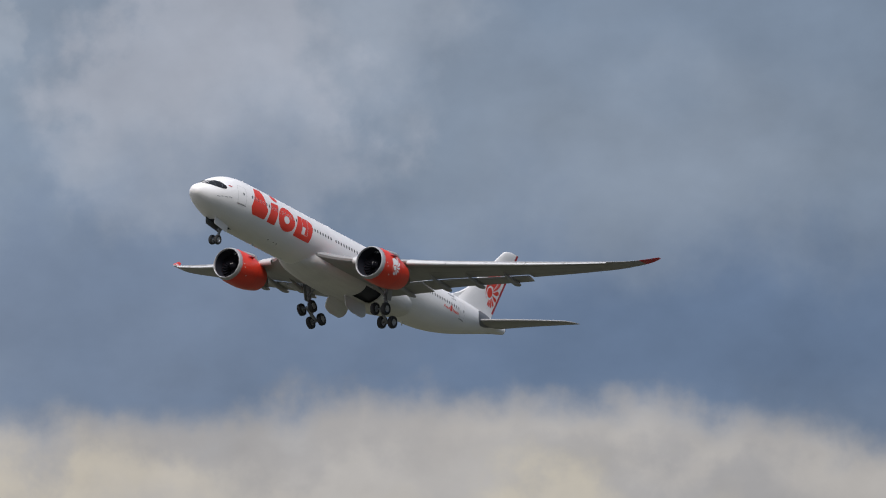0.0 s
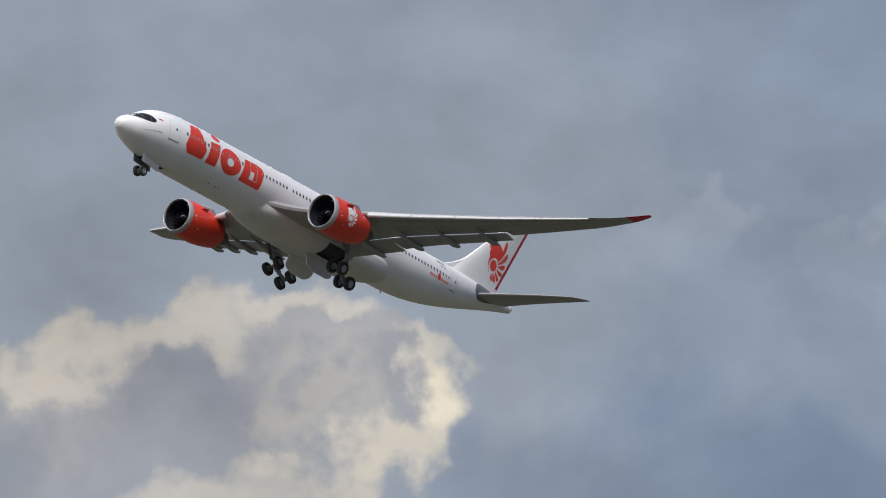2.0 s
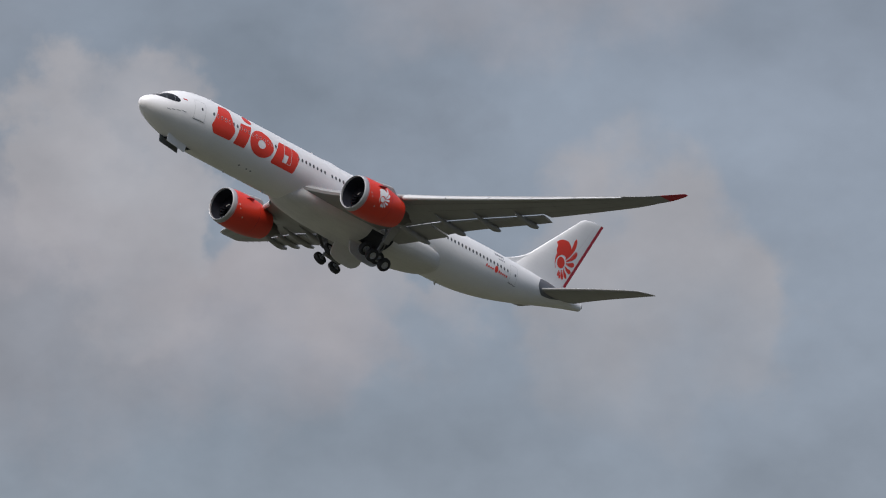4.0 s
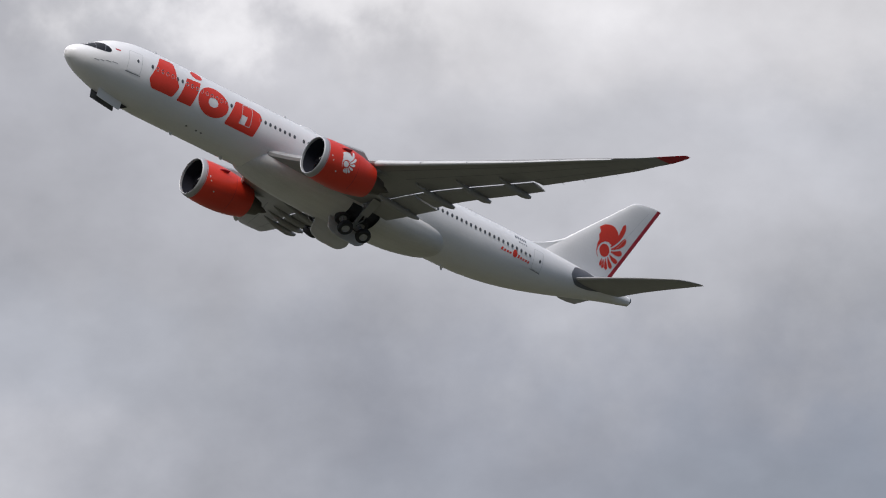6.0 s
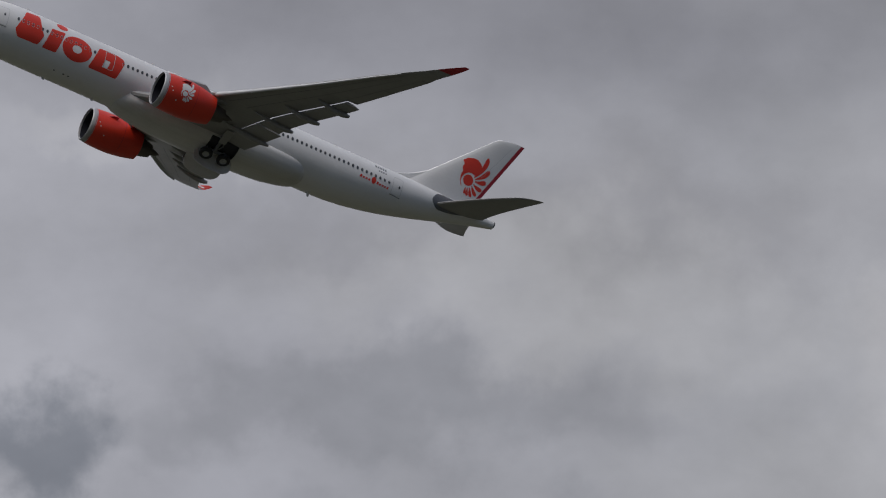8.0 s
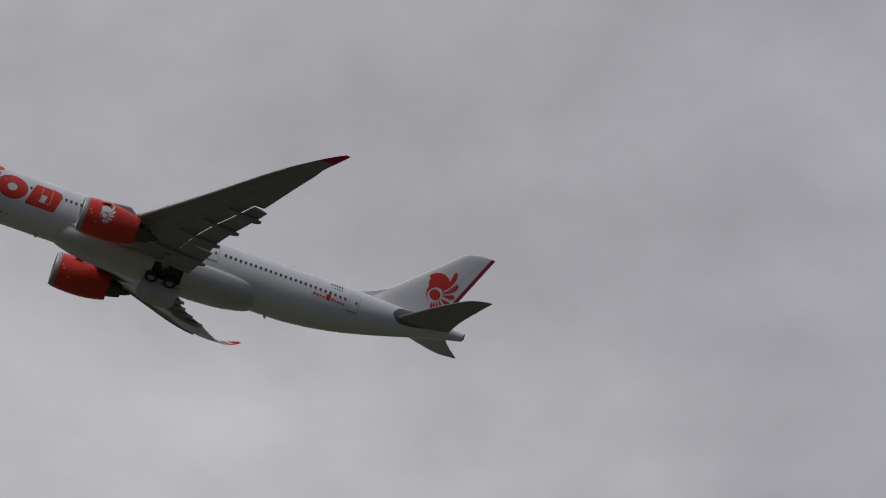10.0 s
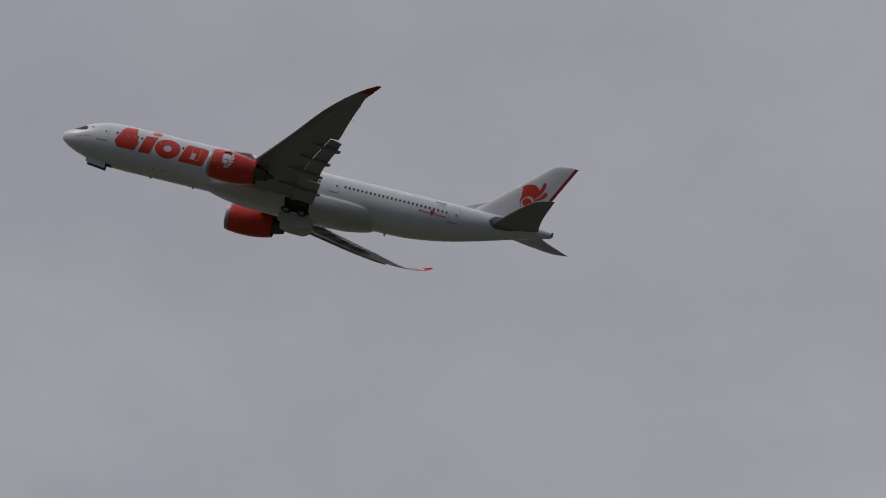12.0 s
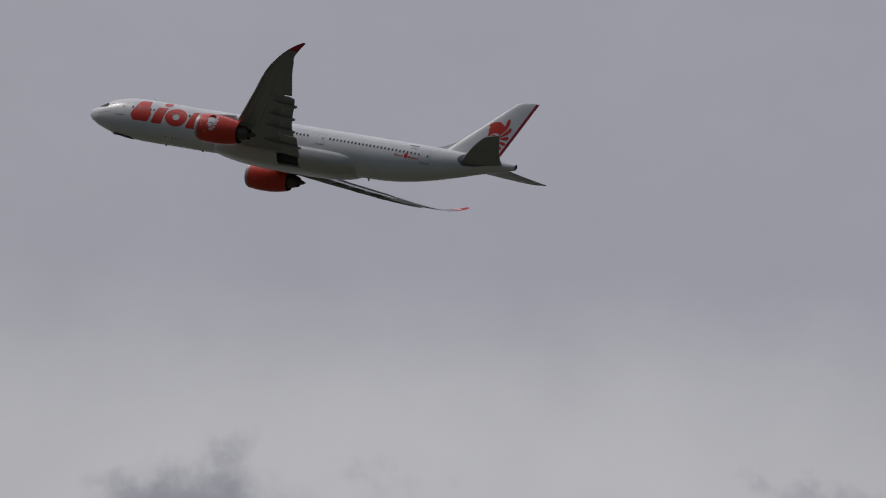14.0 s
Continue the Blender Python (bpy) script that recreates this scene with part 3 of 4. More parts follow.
wing_le = curve_through([0, 2.3, 3.4, 5.0, 9.4, 19.7, 26.9, 28.6, 30.0, 31.1, 31.75, 31.95], [18.6, 20.5, 21.9, 23.4, 26.15, 32.5, 36.9, 38.2, 39.45, 40.85, 42.2, 42.95])
wing_te = curve_through([0, 2.5, 9.4, 19.7, 26.9, 28.6, 30.0, 31.1, 31.75, 31.95], [32.9, 33.0, 33.9, 37.75, 40.25, 40.95, 41.45, 42.35, 43.1, 43.45])
wing_z = curve_through([0, 2.5, 9.4, 19.7, 26.9, 28.6, 30.0, 31.1, 31.75, 31.95], [-1.75, -1.65, -.8, .88, 2.18, 2.58, 2.98, 3.56, 4.15, 4.48])
wing_th = curve_through([0, 2.6, 4.5, 9.4, 19.7, 27, 32], [.10, .11, .13, .115, .105, .095, .07])
twist = curve_through([0, 9.4, 27, 32], [4.5, 2.6, .5, 0])

def wing_section(y, side, lo=0.0, hi=1.0, dx=0.0, dz=0.0, droop=0.0, n=13):
    le, te = wing_le(y), wing_te(y)
    c, tw = te - le, radians(twist(y))
    px, pz = lo * c, 0
    pts = []
    for x, z in airfoil(c, wing_th(y), n, lo, hi):
        x, z = x - px, z - pz
        a = radians(droop)
        x, z = x * math.cos(a) + z * math.sin(a) + px + dx, -x * math.sin(a) + z * math.cos(a) + pz + dz
        x -= .3 * c
        x, z = x * math.cos(tw) + z * math.sin(tw), -x * math.sin(tw) + z * math.cos(tw)
        pts.append((le + .3 * c + x, side * y, wing_z(y) + z))
    return pts

def wing_under(y, frac, side=-1):
    """A point of the wing's lower skin."""
    le, te = wing_le(y), wing_te(y)
    c, tw = te - le, radians(twist(y))
    t = frac
    th = 5 * wing_th(y) * (.2969 * math.sqrt(t) - .126 * t - .3516 * t * t + .2843 * t ** 3 - .1015 * t ** 4)
    x, z = (t - .3) * c, (.018 * 4 * t * (1 - t) - th) * c
    return Vector((le + .3 * c + x * math.cos(tw) + z * math.sin(tw), side * y, wing_z(y) - x * math.sin(tw) + z * math.cos(tw)))

def build_wing(side):
    where = "port" if side < 0 else "starboard"
    bm = bmesh.new()
    ys = [1.2, 2.0, 2.5, 3, 3.5, 4.2, 5, 6, 8, 9.4, 11, 13, 15, 17, 19.75]
    loft(bm, [wing_section(y, side, hi=.80) for y in ys])
    ys = [19.75, 21.5, 23.5, 25.5, 26.9, 27.8, 28.6, 29.3, 29.8, 30.3, 30.7, 31.0]
    loft(bm, [wing_section(y, side) for y in ys])
    wing = part("wing", bm, GREY, airliner, "grey swept wing with drooped flaps")
    bm = bmesh.new()
    loft(bm, [wing_section(y, side) for y in (31.0, 31.2, 31.35, 31.5, 31.65, 31.75, 31.88, 31.95)])
    part("winglet", bm, [DARKRED if side < 0 else RED], wing, "upswept red wing tip")
    if side > 0:
        bm = bmesh.new()
        for y0, y1 in ((31.25, 31.5),):
            a = [Vector(wing_section(y, side)[k]) + Vector((0, 0, .03)) for y, k in ((y0, 8), (y1, 8), (y1, 3), (y0, 3))]
            b = [Vector(wing_section(y, side)[k]) - Vector((0, 0, .03)) for y, k in ((y0, 16), (y1, 16), (y1, 22), (y0, 22))]
            bm.faces.new([bm.verts.new(p) for p in a])
            bm.faces.new([bm.verts.new(p) for p in b])
        part("white_mark", bm, WHITE, wing)
    # drooped flaps with a slot ahead of them
    for y0, y1 in ((3.55, 8.95), (9.15, 19.6)):
        bm = bmesh.new()
        n = 5 if y0 < 5 else 8
        loft(bm, [flap_section(y0 + (y1 - y0) * k / n, side) for k in range(n + 1)])
        part("flap", bm, GREY, wing, "extended flap panel")
    # leading-edge slats
    for y0, y1 in ((5.4, 8.1), (10.4, 13.98), (14.04, 17.6), (17.66, 21.2), (21.26, 24.8), (24.86, 28.5)):
        bm = bmesh.new()
        loft(bm, [slat_section(y0 + (y1 - y0) * k / 4, side) for k in range(5)])
        part("slat", bm, SLAT, wing, "pale bare-metal leading-edge slat")
    # flap-track fairings
    for y, ln in ((6.6, 4.3), (10.8, 4.2), (14.3, 3.9), (17.9, 3.5)):
        bm = bmesh.new()
        tail = Vector(flap_section(y, side)[0])
        root = wing_under(y, .52, side)
        rings = []
        for k in range(15):
            t = k / 14
            r = .27 * (math.sin(math.pi * min(1, t * .62 + .02)) ** .75 if t < .8 else math.sin(math.pi * .516) * ((1.06 - t) / .26) ** .5)
            c = root.lerp(tail + Vector((.42, 0, -.10)), t) + Vector((0, 0, -.06 - .17 * math.sin(math.pi * t) ** .8))
            rings.append([(c.x, c.y + 1.15 * r * math.cos(a), c.z + 1.15 * r * math.sin(a)) for a in [2 * math.pi * j / 14 for j in range(14)]])
        loft(bm, rings)
        part("flap_track_fairing", bm, GREY, wing, "canoe-shaped grey flap-track fairing")
    # hinge and panel seams on the lower skin
    for frac, y0, y1 in ((.17, 10.4, 28.6), (.74, 19.9, 28.7), (.42, 10.6, 27.5)):
        bm = bmesh.new()
        n = 24
        rows = [[bm.verts.new(wing_under(y0 + (y1 - y0) * k / n, frac + d, side) + Vector((0, 0, -.02))) for d in (0, .012)] for k in range(n + 1)]
        for a, b in zip(rows, rows[1:]):
            bm.faces.new((a[0], a[1], b[1], b[0]))
        part("wing_seam", bm, INK, wing)
    for y in (20.0, 24.4, 28.7):
        bm = bmesh.new()
        rows = [[bm.verts.new(wing_under(y + d, .74 + .24 * k / 6, side) + Vector((0, 0, -.02))) for d in (0, .05)] for k in range(7)]
        for a, b in zip(rows, rows[1:]):
            bm.faces.new((a[0], a[1], b[1], b[0]))
        part("wing_seam", bm, INK, wing)
    # static wicks
    bm = bmesh.new()
    for y in (21.5, 23.5, 25.2, 26.6):
        p = Vector(wing_section(y, side)[0])
        tube(bm, p - Vector((.05, 0, 0)), p + Vector((.35, 0, -.05)), .012, .004, 5)
    part("static_wick", bm, INK, wing)

def flap_section(y, side):
    le, te = wing_le(y), wing_te(y)
    c, tw = te - le, radians(twist(y))
    fc = .30 * c if y > 9 else 2.75
    a = radians(5) + tw
    out = []
    for x, z in airfoil(fc, .15, 9, camber=.03):
        x, z = x * math.cos(a) + z * math.sin(a), -x * math.sin(a) + z * math.cos(a)
        bx, bz = (.797 - .3) * c, -.018 * c - .085
        out.append((le + .3 * c + bx * math.cos(tw) + bz * math.sin(tw) + x, side * y, wing_z(y) - bx * math.sin(tw) + bz * math.cos(tw) + z))
    return out

def slat_section(y, side):
    """A drooped, thin nose shell ahead of the wing."""
    le, te = wing_le(y), wing_te(y)
    c, tw = te - le, radians(twist(y))
    s = min(c, 4.8)
    th = wing_th(y) * c / s

    def half(t):
        return 5 * th * (.2969 * math.sqrt(t) - .126 * t - .3516 * t * t)
    outer = [(t * s, half(t) * s) for t in (.17, .13, .09, .055, .03, .012, .003)] + [(t * s, -half(t) * s) for t in (.0, .005, .015, .03)]
    inner = [(x + .012 * s, z - (.012 if i < 6 else -.01) * s) for i, (x, z) in enumerate(outer)][::-1]
    a = radians(20)
    hx, hz = .17 * s, half(.17) * s
    pts = []
    for x, z in outer + inner:
        x, z = x - hx, z - hz
        x, z = x * math.cos(a) - z * math.sin(a), x * math.sin(a) + z * math.cos(a)
        x, z = x + hx - .085 * s - .3 * c, z + hz - .012 * s
        pts.append((le + .3 * c + x * math.cos(tw) + z * math.sin(tw), side * y, wing_z(y) - x * math.sin(tw) + z * math.cos(tw)))
    return pts

for side in (-1, 1):
    build_wing(side)

def build_belly_fairing():
    bw = curve_through([18.8, 20.5, 23, 26, 30, 34, 37, 39, 40.6, 41.4], [.4, 2.3, 3.05, 3.3, 3.38, 3.36, 3.2, 2.9, 2.3, 1.2])
    bb = curve_through([18.8, 20.5, 23, 26, 30, 34, 37, 39, 40.6, 41.4], [-2.55, -2.95, -3.3, -3.52, -3.6, -3.6, -3.48, -3.2, -2.85, -2.5])
    n = 64

    def ring(x, inset=0.0):
        w, zb = bw(x) - inset, bb(x) + inset
        zc = -1.55
        pts = []
        for k in range(n):
            a = 2 * math.pi * k / n
            c, s = math.cos(a), math.sin(a)
            e = 2 / 2.6
            z = abs(s) ** e * (1 if s > 0 else -1)
            pts.append((x, w * abs(c) ** e * (1 if c > 0 else -1), zc + (z * (zc - zb) if z < 0 else z * 1.1)))
        return pts
    xs = [18.8, 19.2, 19.8] + [20.5 + .45 * k for k in range(45)] + [40.7, 41.1, 41.4]
    bm = bmesh.new()
    loft(bm, [ring(x) for x in xs])
    inside = lambda f: 29.9 < f.calc_center_median().x < 33.2 and 1.55 < abs(f.calc_center_median().y) and f.calc_center_median().z < -2.3
    bmesh.ops.delete(bm, geom=[f for f in bm.faces if inside(f)], context="FACES")
    part("belly_fairing", bm, BELLY, airliner, "pale wing-to-body belly fairing with open wheel wells")
    # shallow lining whose dark colour stands in for the shade of deep wells
    bm = bmesh.new()
    loft(bm, [ring(x, .32) for x in (29.5, 30.5, 31.5, 32.5, 33.5)])
    part("wheel_well", bm, WELL, airliner, "shallow wheel-well lining with the shade in its dark colour")
    bm = bmesh.new()
    for s in (-1, 1):
        loft(bm, [[(28.8 + .5 * k, s * (2.75 + .3 * math.sin(math.pi * k / 10)), -.95 - .11 * k + d) for d in (0, .1)] + [(28.8 + .5 * k, s * 2.2, -.95 - .11 * k)] for k in range(9)])
    part("root_fillet", bm, BELLY, airliner)

build_belly_fairing()

def tail_section(xle, chord, z_or_y, th, fin=True, side=1, z0=0.0, n=13):
    pts = airfoil(chord, th, n, camber=0)
    return [(xle + x, y, z_or_y) if fin else (xle + x, side * z_or_y, z0 + y) for x, y in pts]

def fin_le(z):
    return 53.55 + (60.35 - 53.55) * (z - 4.0) / 6.5

def fin_te(z):
    return 60.05 + (63.5 - 60.05) * (z - 3.0) / 8.0

def fin_y(x, z, off=.012):
    c, le = fin_te(z) - fin_le(z), fin_le(z)
    t = min(1, max(0, (x - le) / c))
    return (5 * .10 * (.2969 * math.sqrt(t) - .126 * t - .3516 * t * t + .2843 * t ** 3 - .1015 * t ** 4) + .0012) * c + off

def build_tail():
    bm = bmesh.new()
    zs = [1.6, 3, 4.2, 5.5, 7, 8.5, 10, 10.45, 10.7, 10.85, 10.93]
    rings = []
    for z in zs:
        cut = max(0, (z - 10.4) / .53)
        le = fin_le(z) + 1.2 * cut ** 3
        rings.append(tail_section(le, fin_te(z) - le, z, .10 * (1 - .5 * cut ** 2)))
    loft(bm, rings)
    fin = part("tail_fin", bm, WHITE, airliner, "white swept tail fin with a red emblem")
    bm = bmesh.new()   # dorsal fillet, a long concave sweep into the leading edge
    rings = []
    for k in range(19):
        t = k / 18
        h, wt, wb = 2.62 + 3.6 * t ** 2, .05 + .10 * t, .12 + .2 * t
        side_line = [(wt + (wb - wt) * (1 - u) ** 2.5, 2.2 + (h - 2.2) * u) for u in (0, .15, .3, .45, .6, .8, .94)]
        rings.append([(48.7 + 7.35 * t, y, z) for y, z in side_line] + [(48.7 + 7.35 * t, 0, h)] + [(48.7 + 7.35 * t, -y, z) for y, z in side_line[::-1]])
    loft(bm, rings)
    part("dorsal_fillet", bm, WHITE, fin)
    for s in (-1, 1):
        f = (lambda x, z, s=s: Vector((x, s * fin_y(x, z), z)))
        decal("red_stripe", [[(fin_te(3.05) - .42, 3.05), (fin_te(3.05) - .02, 3.05), (fin_te(10.9) - .02, 10.9), (fin_te(10.9) - .42, 10.9)]], f, DARKRED, fin, "crimson stripe along the rudder", cut=.4)
        decal("rudder_seam", [[(fin_te(3.1) - 1.85, 3.1), (fin_te(3.1) - 1.82, 3.1), (fin_te(10.4) - 1.0, 10.4), (fin_te(10.4) - 1.03, 10.4)]], f, SEAM, fin, cut=.4)
        for n, loops in emblem(58.5, 5.2, .86):
            decal("emblem_" + n, loops, f, RED, fin, "red emblem shape", cut=.3)
    for s in (-1, 1):
        bm = bmesh.new()
        le = curve_through([.8, 2, 8.4, 9.1, 9.5, 9.7], [55.0, 55.75, 60.45, 61.2, 62.1, 63.0])
        te = curve_through([.8, 2, 8.4, 9.1, 9.5, 9.7], [61.0, 61.15, 63.05, 63.3, 63.45, 63.52])
        rings = []
        for y in (.8, 1.4, 2, 3.5, 5, 6.5, 8, 8.7, 9.1, 9.35, 9.5, 9.6, 9.68):
            ring = tail_section(le(y), te(y) - le(y), y, .10, False, s, 1.55 + (y - 1.4) * .115)
            rings.append([(x, v, z + (x - 59.6) * math.tan(radians(6))) for x, v, z in ring])     # trimmed nose-down
        loft(bm, rings)
        part("tailplane", bm, GREY, airliner, "grey horizontal tailplane")
        out = round_poly([(54.75, 1.25), (55.3, 2.2), (56.6, 2.46), (58.3, 2.3), (59.3, 1.9), (59.0, 1.25), (57.2, .72), (55.6, .5)], .4)
        decal("trim_plate", [out], (lambda x, z, s=s: skin(x, z, s, .02)), PLATE, airliner, "bare metal plate round the tailplane root")

build_tail()

def build_engine(side):
    cy, cz = side * 9.37, -2.32
    prof = [(20.92, 1.67), (20.95, 1.71), (21.05, 1.755), (21.2, 1.80), (21.45, 1.845), (22.2, 1.92), (23.2, 1.95), (24.3, 1.92), (25.3, 1.80), (26.2, 1.62), (26.9, 1.44)]
    bm = bmesh.new()
    revolve(bm, [(x, r) for x, r in prof if x >= 21.45] + [(26.92, 1.40), (26.5, 1.42), (25.5, 1.45)], (0, cy, cz))
    cowl = part("engine_cowl", bm, RED, airliner, "bright red engine cowling")
    bm = bmesh.new()
    revolve(bm, [(21.45, 1.845), (21.2, 1.80), (21.05, 1.755), (20.95, 1.71), (20.92, 1.67), (20.95, 1.63), (21.02, 1.61), (21.15, 1.60)], (0, cy, cz))
    part("intake_lip", bm, LIP, cowl, "pale metal intake lip")
    bm = bmesh.new()
    revolve(bm, [(21.15, 1.60), (21.6, 1.55), (22.25, 1.49), (22.3, 1.47)], (0, cy, cz))
    part("intake_liner", bm, LINER, cowl, "dark intake lining")
    bm = bmesh.new()
    revolve(bm, [(21.75, .02), (21.8, .1), (22.0, .28), (22.2, .4), (22.3, .42), (22.34, 1.47)], (0, cy, cz), n=40)
    for k in range(20):
        a = 2 * math.pi * k / 20
        pts = []
        for j in range(7):
            r = .42 + 1.03 * j / 6
            for d in (-1, 1):
                th = a + .35 * (j / 6) ** 2 + d * .11
                pts.append((22.2 + d * .09, cy + r * math.cos(th), cz + r * math.sin(th)))
        v = [bm.verts.new(p) for p in pts]
        for j in range(6):
            bm.faces.new((v[2 * j], v[2 * j + 1], v[2 * j + 3], v[2 * j + 2]))
    part("fan", bm, FAN, cowl, "dark fan with swept blades and a spinner")
    bm = bmesh.new()   # white swirl on the spinner
    for k in range(9):
        a, r = 2.4 * k / 9, .10 + .2 * k / 9
        x = 21.79 + (r - .1) * .85
        tube(bm, (x - .03, cy + r * math.cos(a), cz + r * math.sin(a)), (x + .0, cy + (r + .02) * math.cos(a + .3), cz + (r + .02) * math.sin(a + .3)), .014, .014, 6)
    part("spinner_mark", bm, WHITE, cowl)
    bm = bmesh.new()
    revolve(bm, [(25.4, 1.12), (26.6, 1.08), (27.4, .92), (28.3, .68), (28.32, .63), (27.6, .66)], (0, cy, cz))
    part("core_nozzle", bm, NOZZLE, cowl, "heat-stained core exhaust nozzle")
    bm = bmesh.new()
    revolve(bm, [(27.4, .5), (28.2, .44), (28.9, .26), (29.35, .03)], (0, cy, cz), n=32)
    part("exhaust_cone", bm, NOZZLE, cowl)
    # added ring that closes the bypass duct, its depth shade painted as dark colour
    bm = bmesh.new()
    revolve(bm, [(25.6, 1.44), (25.7, 1.12)], (0, cy, cz))
    part("bypass_wall", bm, WELL, cowl)
    # pylon
    bm = bmesh.new()
    rings = []
    for x in (22.2, 22.8, 23.6, 24.6, 25.6, 26.6, 27.6, 28.6, 29.6, 30.6, 31.4):
        t = (x - 22.2) / 9.2
        hi = -.42 + .40 * min(1, (x - 22.2) / 3.0)
        lo = -1.0 if x < 26.5 else (-1.55 + (x - 26.5) * .18)
        if x > 26.4:
            hi = wing_z(9.4) + .05
        w = .52 * math.sin(math.pi * min(1, .12 + t * .8)) ** .6
        rings.append([(x, cy + w * a, z) for a, z in ((-.35, hi + .02), (.35, hi + .02), (1, hi - .2), (1, lo + .15), (.5, lo), (-.5, lo), (-1, lo + .15), (-1, hi - .2))])
    loft(bm, rings)
    part("pylon", bm, GREY, airliner, "grey engine pylon under the wing")
    # strake and latches
    for s in (-1, 1):
        bm = bmesh.new()
        ang = radians(38)
        y0, z0 = cy + s * 1.93 * math.cos(ang), cz + 1.93 * math.sin(ang)
        slab(bm, [(22.5, y0 - s * .05, z0 - .05), (23.6, y0 - s * .05, z0 - .05), (23.6, y0 + s * .26, z0 + .2), (23.0, y0 + s * .2, z0 + .14)], (0, .03 * s, -.03))
        part("strake", bm, DARKRED, cowl)

    def cowl_skin(x, z, s, off=.012):
        r = float(np.interp(x, [p[0] for p in prof], [p[1] for p in prof])) + off
        d = z - cz
        return Vector((x, cy + s * math.sqrt(max(.01, r * r - d * d)), z))
    f = (lambda x, z: cowl_skin(x, z, side))
    for n, loops in emblem(23.25, -2.4, .40):
        decal("emblem_" + n, loops, f, WHITE, cowl, "white emblem shape", cut=.2)
    for s in (-1, 1):
        for x in (21.35, 24.6):
            decal("panel_seam", [[(x, cz - 1.7), (x + .035, cz - 1.7), (x + .035, cz + 1.7), (x, cz + 1.7)]], (lambda a, b, s=s: cowl_skin(a, b, s, .008)), DARKRED, cowl, cut=.15)
        for x, z in ((21.75, -2.2), (21.95, -2.55), (22.6, -3.3)):
            decal("placard", [ellipse(x, z, .07, .06, 10)], (lambda a, b, s=s: cowl_skin(a, b, s)), WHITE, cowl)

for side in (-1, 1):
    build_engine(side)

# ---- landing gear ----
def wheel_mesh(radius, width):
    bm = bmesh.new()
    r, w = radius, width / 2
    revolve(bm, [(-w * .8, r * .52), (-w, r * .66), (-w, r * .84), (-w * .82, r * .95), (-w * .4, r), (w * .4, r), (w * .82, r * .95), (w, r * .84), (w, r * .66), (w * .8, r * .52)], (0, 0, 0), "y", 36)
    for s in (-1, 1):
        rows = revolve(bm, [(s * w * .8, r * .52), (s * w * .78, r * .46), (s * w * .45, r * .40), (s * w * .45, r * .22), (s * w * .72, r * .18), (s * w * .72, r * .01)], (0, 0, 0), "y", 36, 1)
    bmesh.ops.remove_doubles(bm, verts=bm.verts[:], dist=.002)
    return bm

def add_wheels(leg, spots, radius, width):
    first = part("wheel", wheel_mesh(radius, width), [TYRE, RIM], leg, "black tyre on a grey rim")
    wheels = [first]
    for p in spots[1:]:
        wheels.append(first.copy())
        scene.collection.objects.link(wheels[-1])
    for w, p in zip(wheels, spots):
        w.location = p
    return wheels

BOGIE = (.15, -3.98)   # pivot of the bogie beam on its leg
bogies = []

def build_main_gear(side):
    bm = bmesh.new()
    bx, bz = BOGIE
    tube(bm, (0, 0, .3), (0, 0, -2.2), .27, .24, 18)
    tube(bm, (0, 0, -2.1), (bx * .6, 0, bz), .17, .17, 16)
    tube(bm, (-.9, 0, .1), (.9, 0, .1), .16, .16, 12)
    tube(bm, (-.35, 0, -1.9), (.75, 0, .1), .10, .10, 10)
    tube(bm, (0, -side * .1, -1.7), (.1, -side * 1.9, -.2), .13, .11, 12)
    tube(bm, (.35, 0, -2.2), (.55, 0, -3.0), .08, .07, 10)
    tube(bm, (.55, 0, -3.0), (.2, 0, bz + .2), .07, .08, 10)
    leg = part("main_landing_gear", bm, STRUT, airliner, "grey main gear leg with a four-wheel bogie")
    bm = bmesh.new()
    tube(bm, (-1.1, 0, 0), (1.1, 0, 0), .18, .18, 14)
    tube(bm, (0, 0, -.1), (0, 0, .3), .2, .17, 14)
    for k in (1, -1):
        tube(bm, (k * .99, -.85, 0), (k * .99, .85, 0), .12, .12, 12)
    beam = part("bogie_beam", bm, STRUT, leg, "grey bogie beam with two axles")
    beam.location = (bx, 0, bz)
    spots = [(k * .99, .70 * s) for k in (-1, 1) for s in (1, -1)]
    bogies.append((side, beam, list(zip(spots, add_wheels(leg, [(bx + x, y, bz) for x, y in spots], .70, .52)))))
    bm = bmesh.new()
    slab(bm, [(p[0], side * .42, p[1]) for p in round_poly([(-.45, -.3), (.5, -.3), (.4, -2.3), (-.35, -2.3)], .15)], (0, .06, 0))
    part("leg_door", bm, GREY, leg, "grey door panel fixed to the gear leg")
    leg.location = (31.0, side * 5.34, -1.45)
    return leg

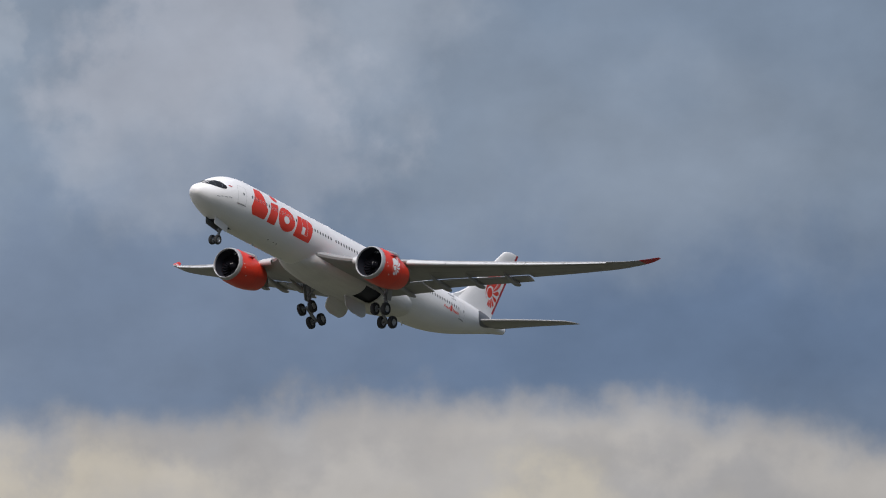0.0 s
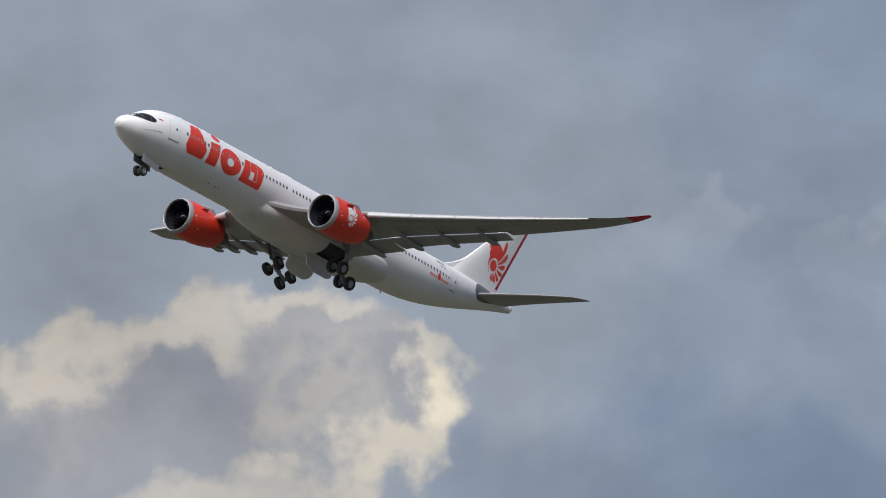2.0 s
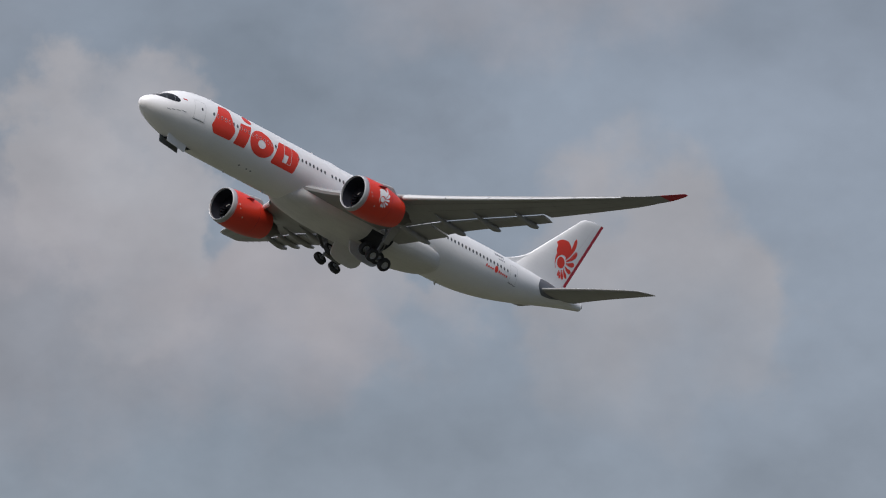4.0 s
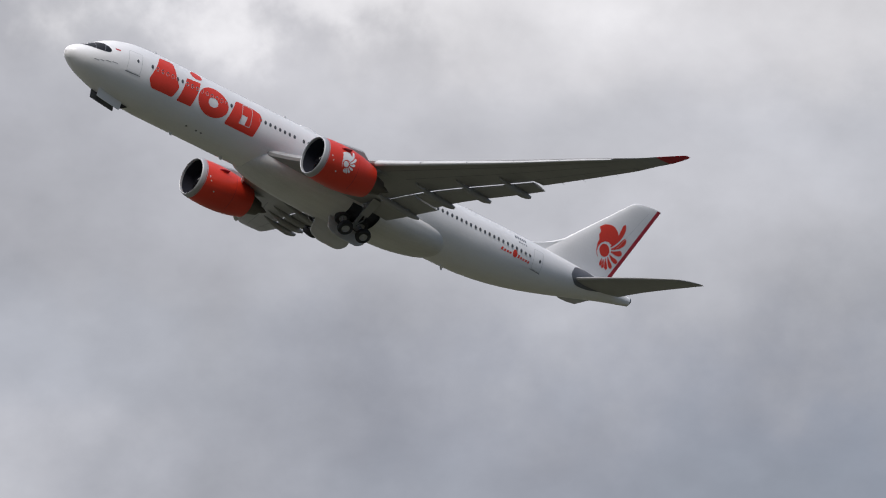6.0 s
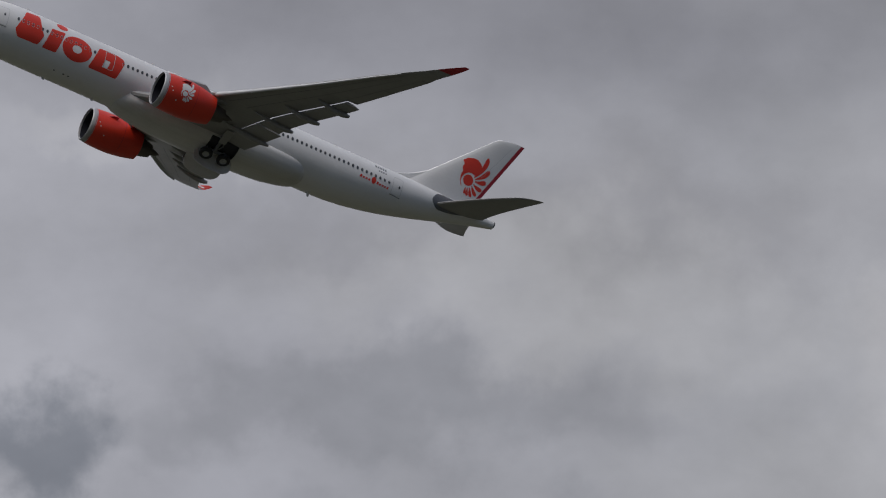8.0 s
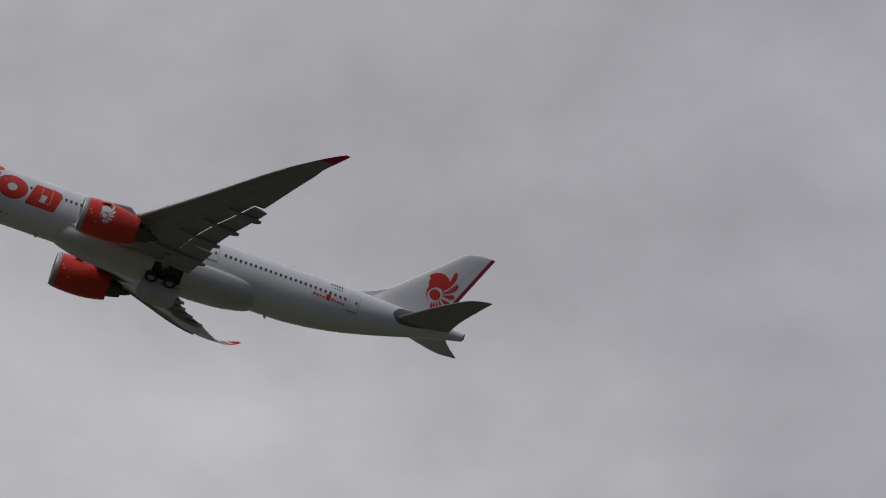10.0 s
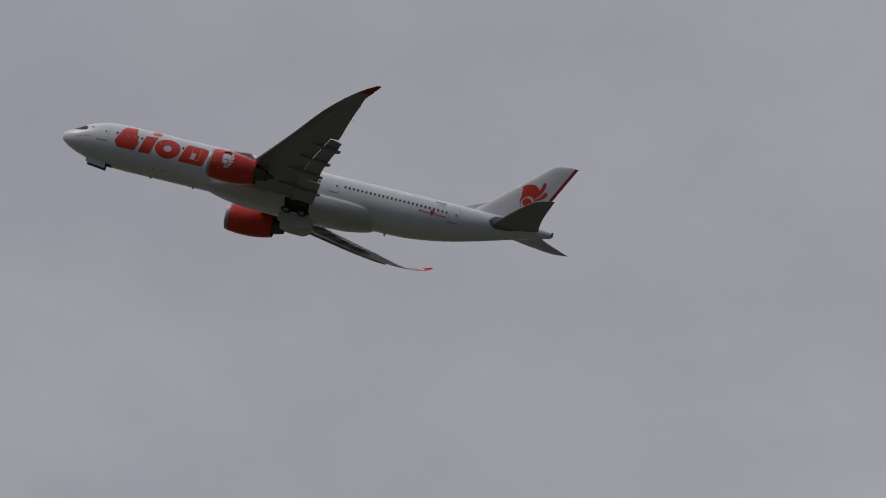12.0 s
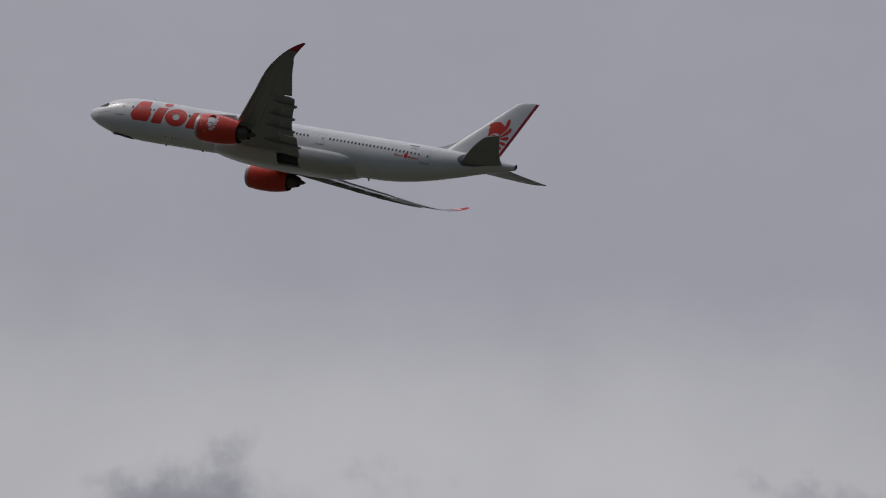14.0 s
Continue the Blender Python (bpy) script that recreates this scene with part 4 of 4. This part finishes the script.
def build_nose_gear():
    bm = bmesh.new()
    tube(bm, (0, 0, .3), (0, 0, -1.5), .16, .15, 16)
    tube(bm, (0, 0, -1.4), (0, 0, -2.55), .10, .10, 14)
    tube(bm, (-.1, 0, -1.3), (-1.3, 0, .1), .08, .08, 10)
    tube(bm, (0, -.55, -2.55), (0, .55, -2.55), .09, .09, 12)
    tube(bm, (.18, 0, -1.5), (.42, 0, -2.0), .05, .05, 8)
    tube(bm, (.42, 0, -2.0), (.1, 0, -2.45), .05, .05, 8)
    for s in (-1, 1):
        tube(bm, (-.12, s * .22, -1.25), (-.24, s * .22, -1.25), .11, .12, 12)
    leg = part("nose_landing_gear", bm, STRUT, airliner, "grey nose gear leg with twin wheels")
    add_wheels(leg, [(0, -.36, -2.55), (0, .36, -2.55)], .53, .36)
    leg.location = (6.5, 0, -2.2)
    return leg

main_gear = {s: build_main_gear(s) for s in (-1, 1)}
nose_gear = build_nose_gear()

main_doors, nose_doors = {}, {}

def build_gear_doors():
    """Each door is built about its hinge line."""
    for s in (-1, 1):
        bm = bmesh.new()
        out = round_poly([(29.3, -3.3), (33.5, -3.3), (33.4, -4.6), (32.6, -5.15), (30.4, -5.1), (29.3, -4.7)], .4)
        slab(bm, [(x - 31.4, s * -.28 * (z + 3.3), z + 3.3) for x, z in out], (0, .09, 0))
        main_doors[s] = part("main_gear_door", bm, BELLY, airliner, "large pale wheel-well door hanging open")
        main_doors[s].location = (31.4, s * 1.0, -3.45)
        bm = bmesh.new()
        out = round_poly([(3.85, -2.2), (6.4, -2.5), (6.42, -3.32), (3.9, -3.02)], .12)
        slab(bm, [(x - 5.0, s * .12 * (z + 2.4), z + 2.4) for x, z in out], (0, .05, 0))
        nose_doors[s] = part("nose_gear_door", bm, WHITE if s < 0 else STRUT, airliner, "nose wheel-well door hanging open")
        nose_doors[s].location = (5.0, s * .62, -2.4)
    # no opening is cut here: a flat dark plate paints the nose well's shade
    bm = bmesh.new()
    slab(bm, [(x, y, low_line(x) - .012) for x, y in ((4.3, -.55), (4.3, .55), (5.8, .55), (7.1, .55), (7.1, -.55), (5.8, -.55))], (0, 0, .02))
    part("nose_wheel_well", bm, WELL, airliner, "flat dark plate painting the shade of the nose wheel well")

build_gear_doors()

def build_aerials():
    for x, z, h, ln in ((8.3, 1, .35, .4), (22.5, 1, .35, .45), (43.5, 1, .3, .4), (12.0, -1, .3, .4), (17.5, -1, .3, .4), (42.3, -1, .45, .35)):
        z0 = top_line(x) - .03 if z > 0 else low_line(x) + .03
        bm = bmesh.new()
        loft(bm, [[(x + dx * ln * k + o, w * k, z0 + z * hh) for dx, w in ((0, 0), (.3, .035), (1, 0), (.3, -.035))] for hh, k, o in ((0, 1, 0), (h, .6, .18))])
        part("blade_aerial", bm, WHITE, airliner)
    bm = bmesh.new()
    revolve(bm, [(0, .02), (.05, .2), (.9, .26), (1.8, .2), (2.2, .02)], (24.5, 0, 2.86), n=20)
    part("satcom_dome", bm, WHITE, airliner, "low white aerial dome on the roof")

build_aerials()

# ---- everything that moves ----
def motions():
    walk(airliner, AIRLINER_ROWS)
    fold = {-1: ((0, 0), (.5, 1), (1, 4), (1.5, 8), (2, 12), (2.2, 14)), 1: ((0, 16), (.5, 19), (1, 22), (1.5, 24), (2, 26), (2.2, 27))}
    for s in (-1, 1):
        walk(main_doors[s], [(t, pose(31.4, s * 1.0, -3.45, s * a, 0, 0)) for t, a in ((0, 0), (12.5, 0), (13.0, 34), (13.5, 98), (13.7, 110), (14, 112))])
        walk(nose_doors[s], [(t, pose(5.0, s * .62, -2.4, -s * a, 0, 0)) for t, a in ((0, 0), (12.6, 0), (13.3, 40), (13.9, 82), (14, 84))])
    after = ((4.3, 36), (5, 42), (6, 49), (7, 55), (8, 60), (10.3, 69), (11.5, 72), (12.5, 76), (13, 80), (13.5, 87), (14, 90))
    for s in (-1, 1):
        walk(main_gear[s], [(t, pose(31.0, s * 5.34, -1.45, -s * a, 0, 0)) for t, a in fold[s] + tuple((u, v + (3 if s > 0 and u < 9 else 0)) for u, v in after)])
    # the bogie beams level out as the legs fold
    for side, beam, wheels in bogies:
        rows = [(0, 32), (2.2, 31), (3.3, 17), (4.3, 7), (5, 3), (6, 0), (14, 0)]
        walk(beam, [(t, pose(BOGIE[0], 0, BOGIE[1], 0, a, 0)) for t, a in rows])
        for (x, y), wheel in wheels:
            walk(wheel, [(t, pose(BOGIE[0] + x * math.cos(radians(a)), y, BOGIE[1] - x * math.sin(radians(a)), 0, a, 0)) for t, a in rows])
    walk(nose_gear, [(t, pose(6.5, 0, -2.2, 0, a, 0)) for t, a in ((0, 28), (.5, 34), (1, 39), (1.5, 44), (2, 50), (2.2, 53), (3.2, 80), (4.3, 104), (5, 106), (14, 106))])

motions()
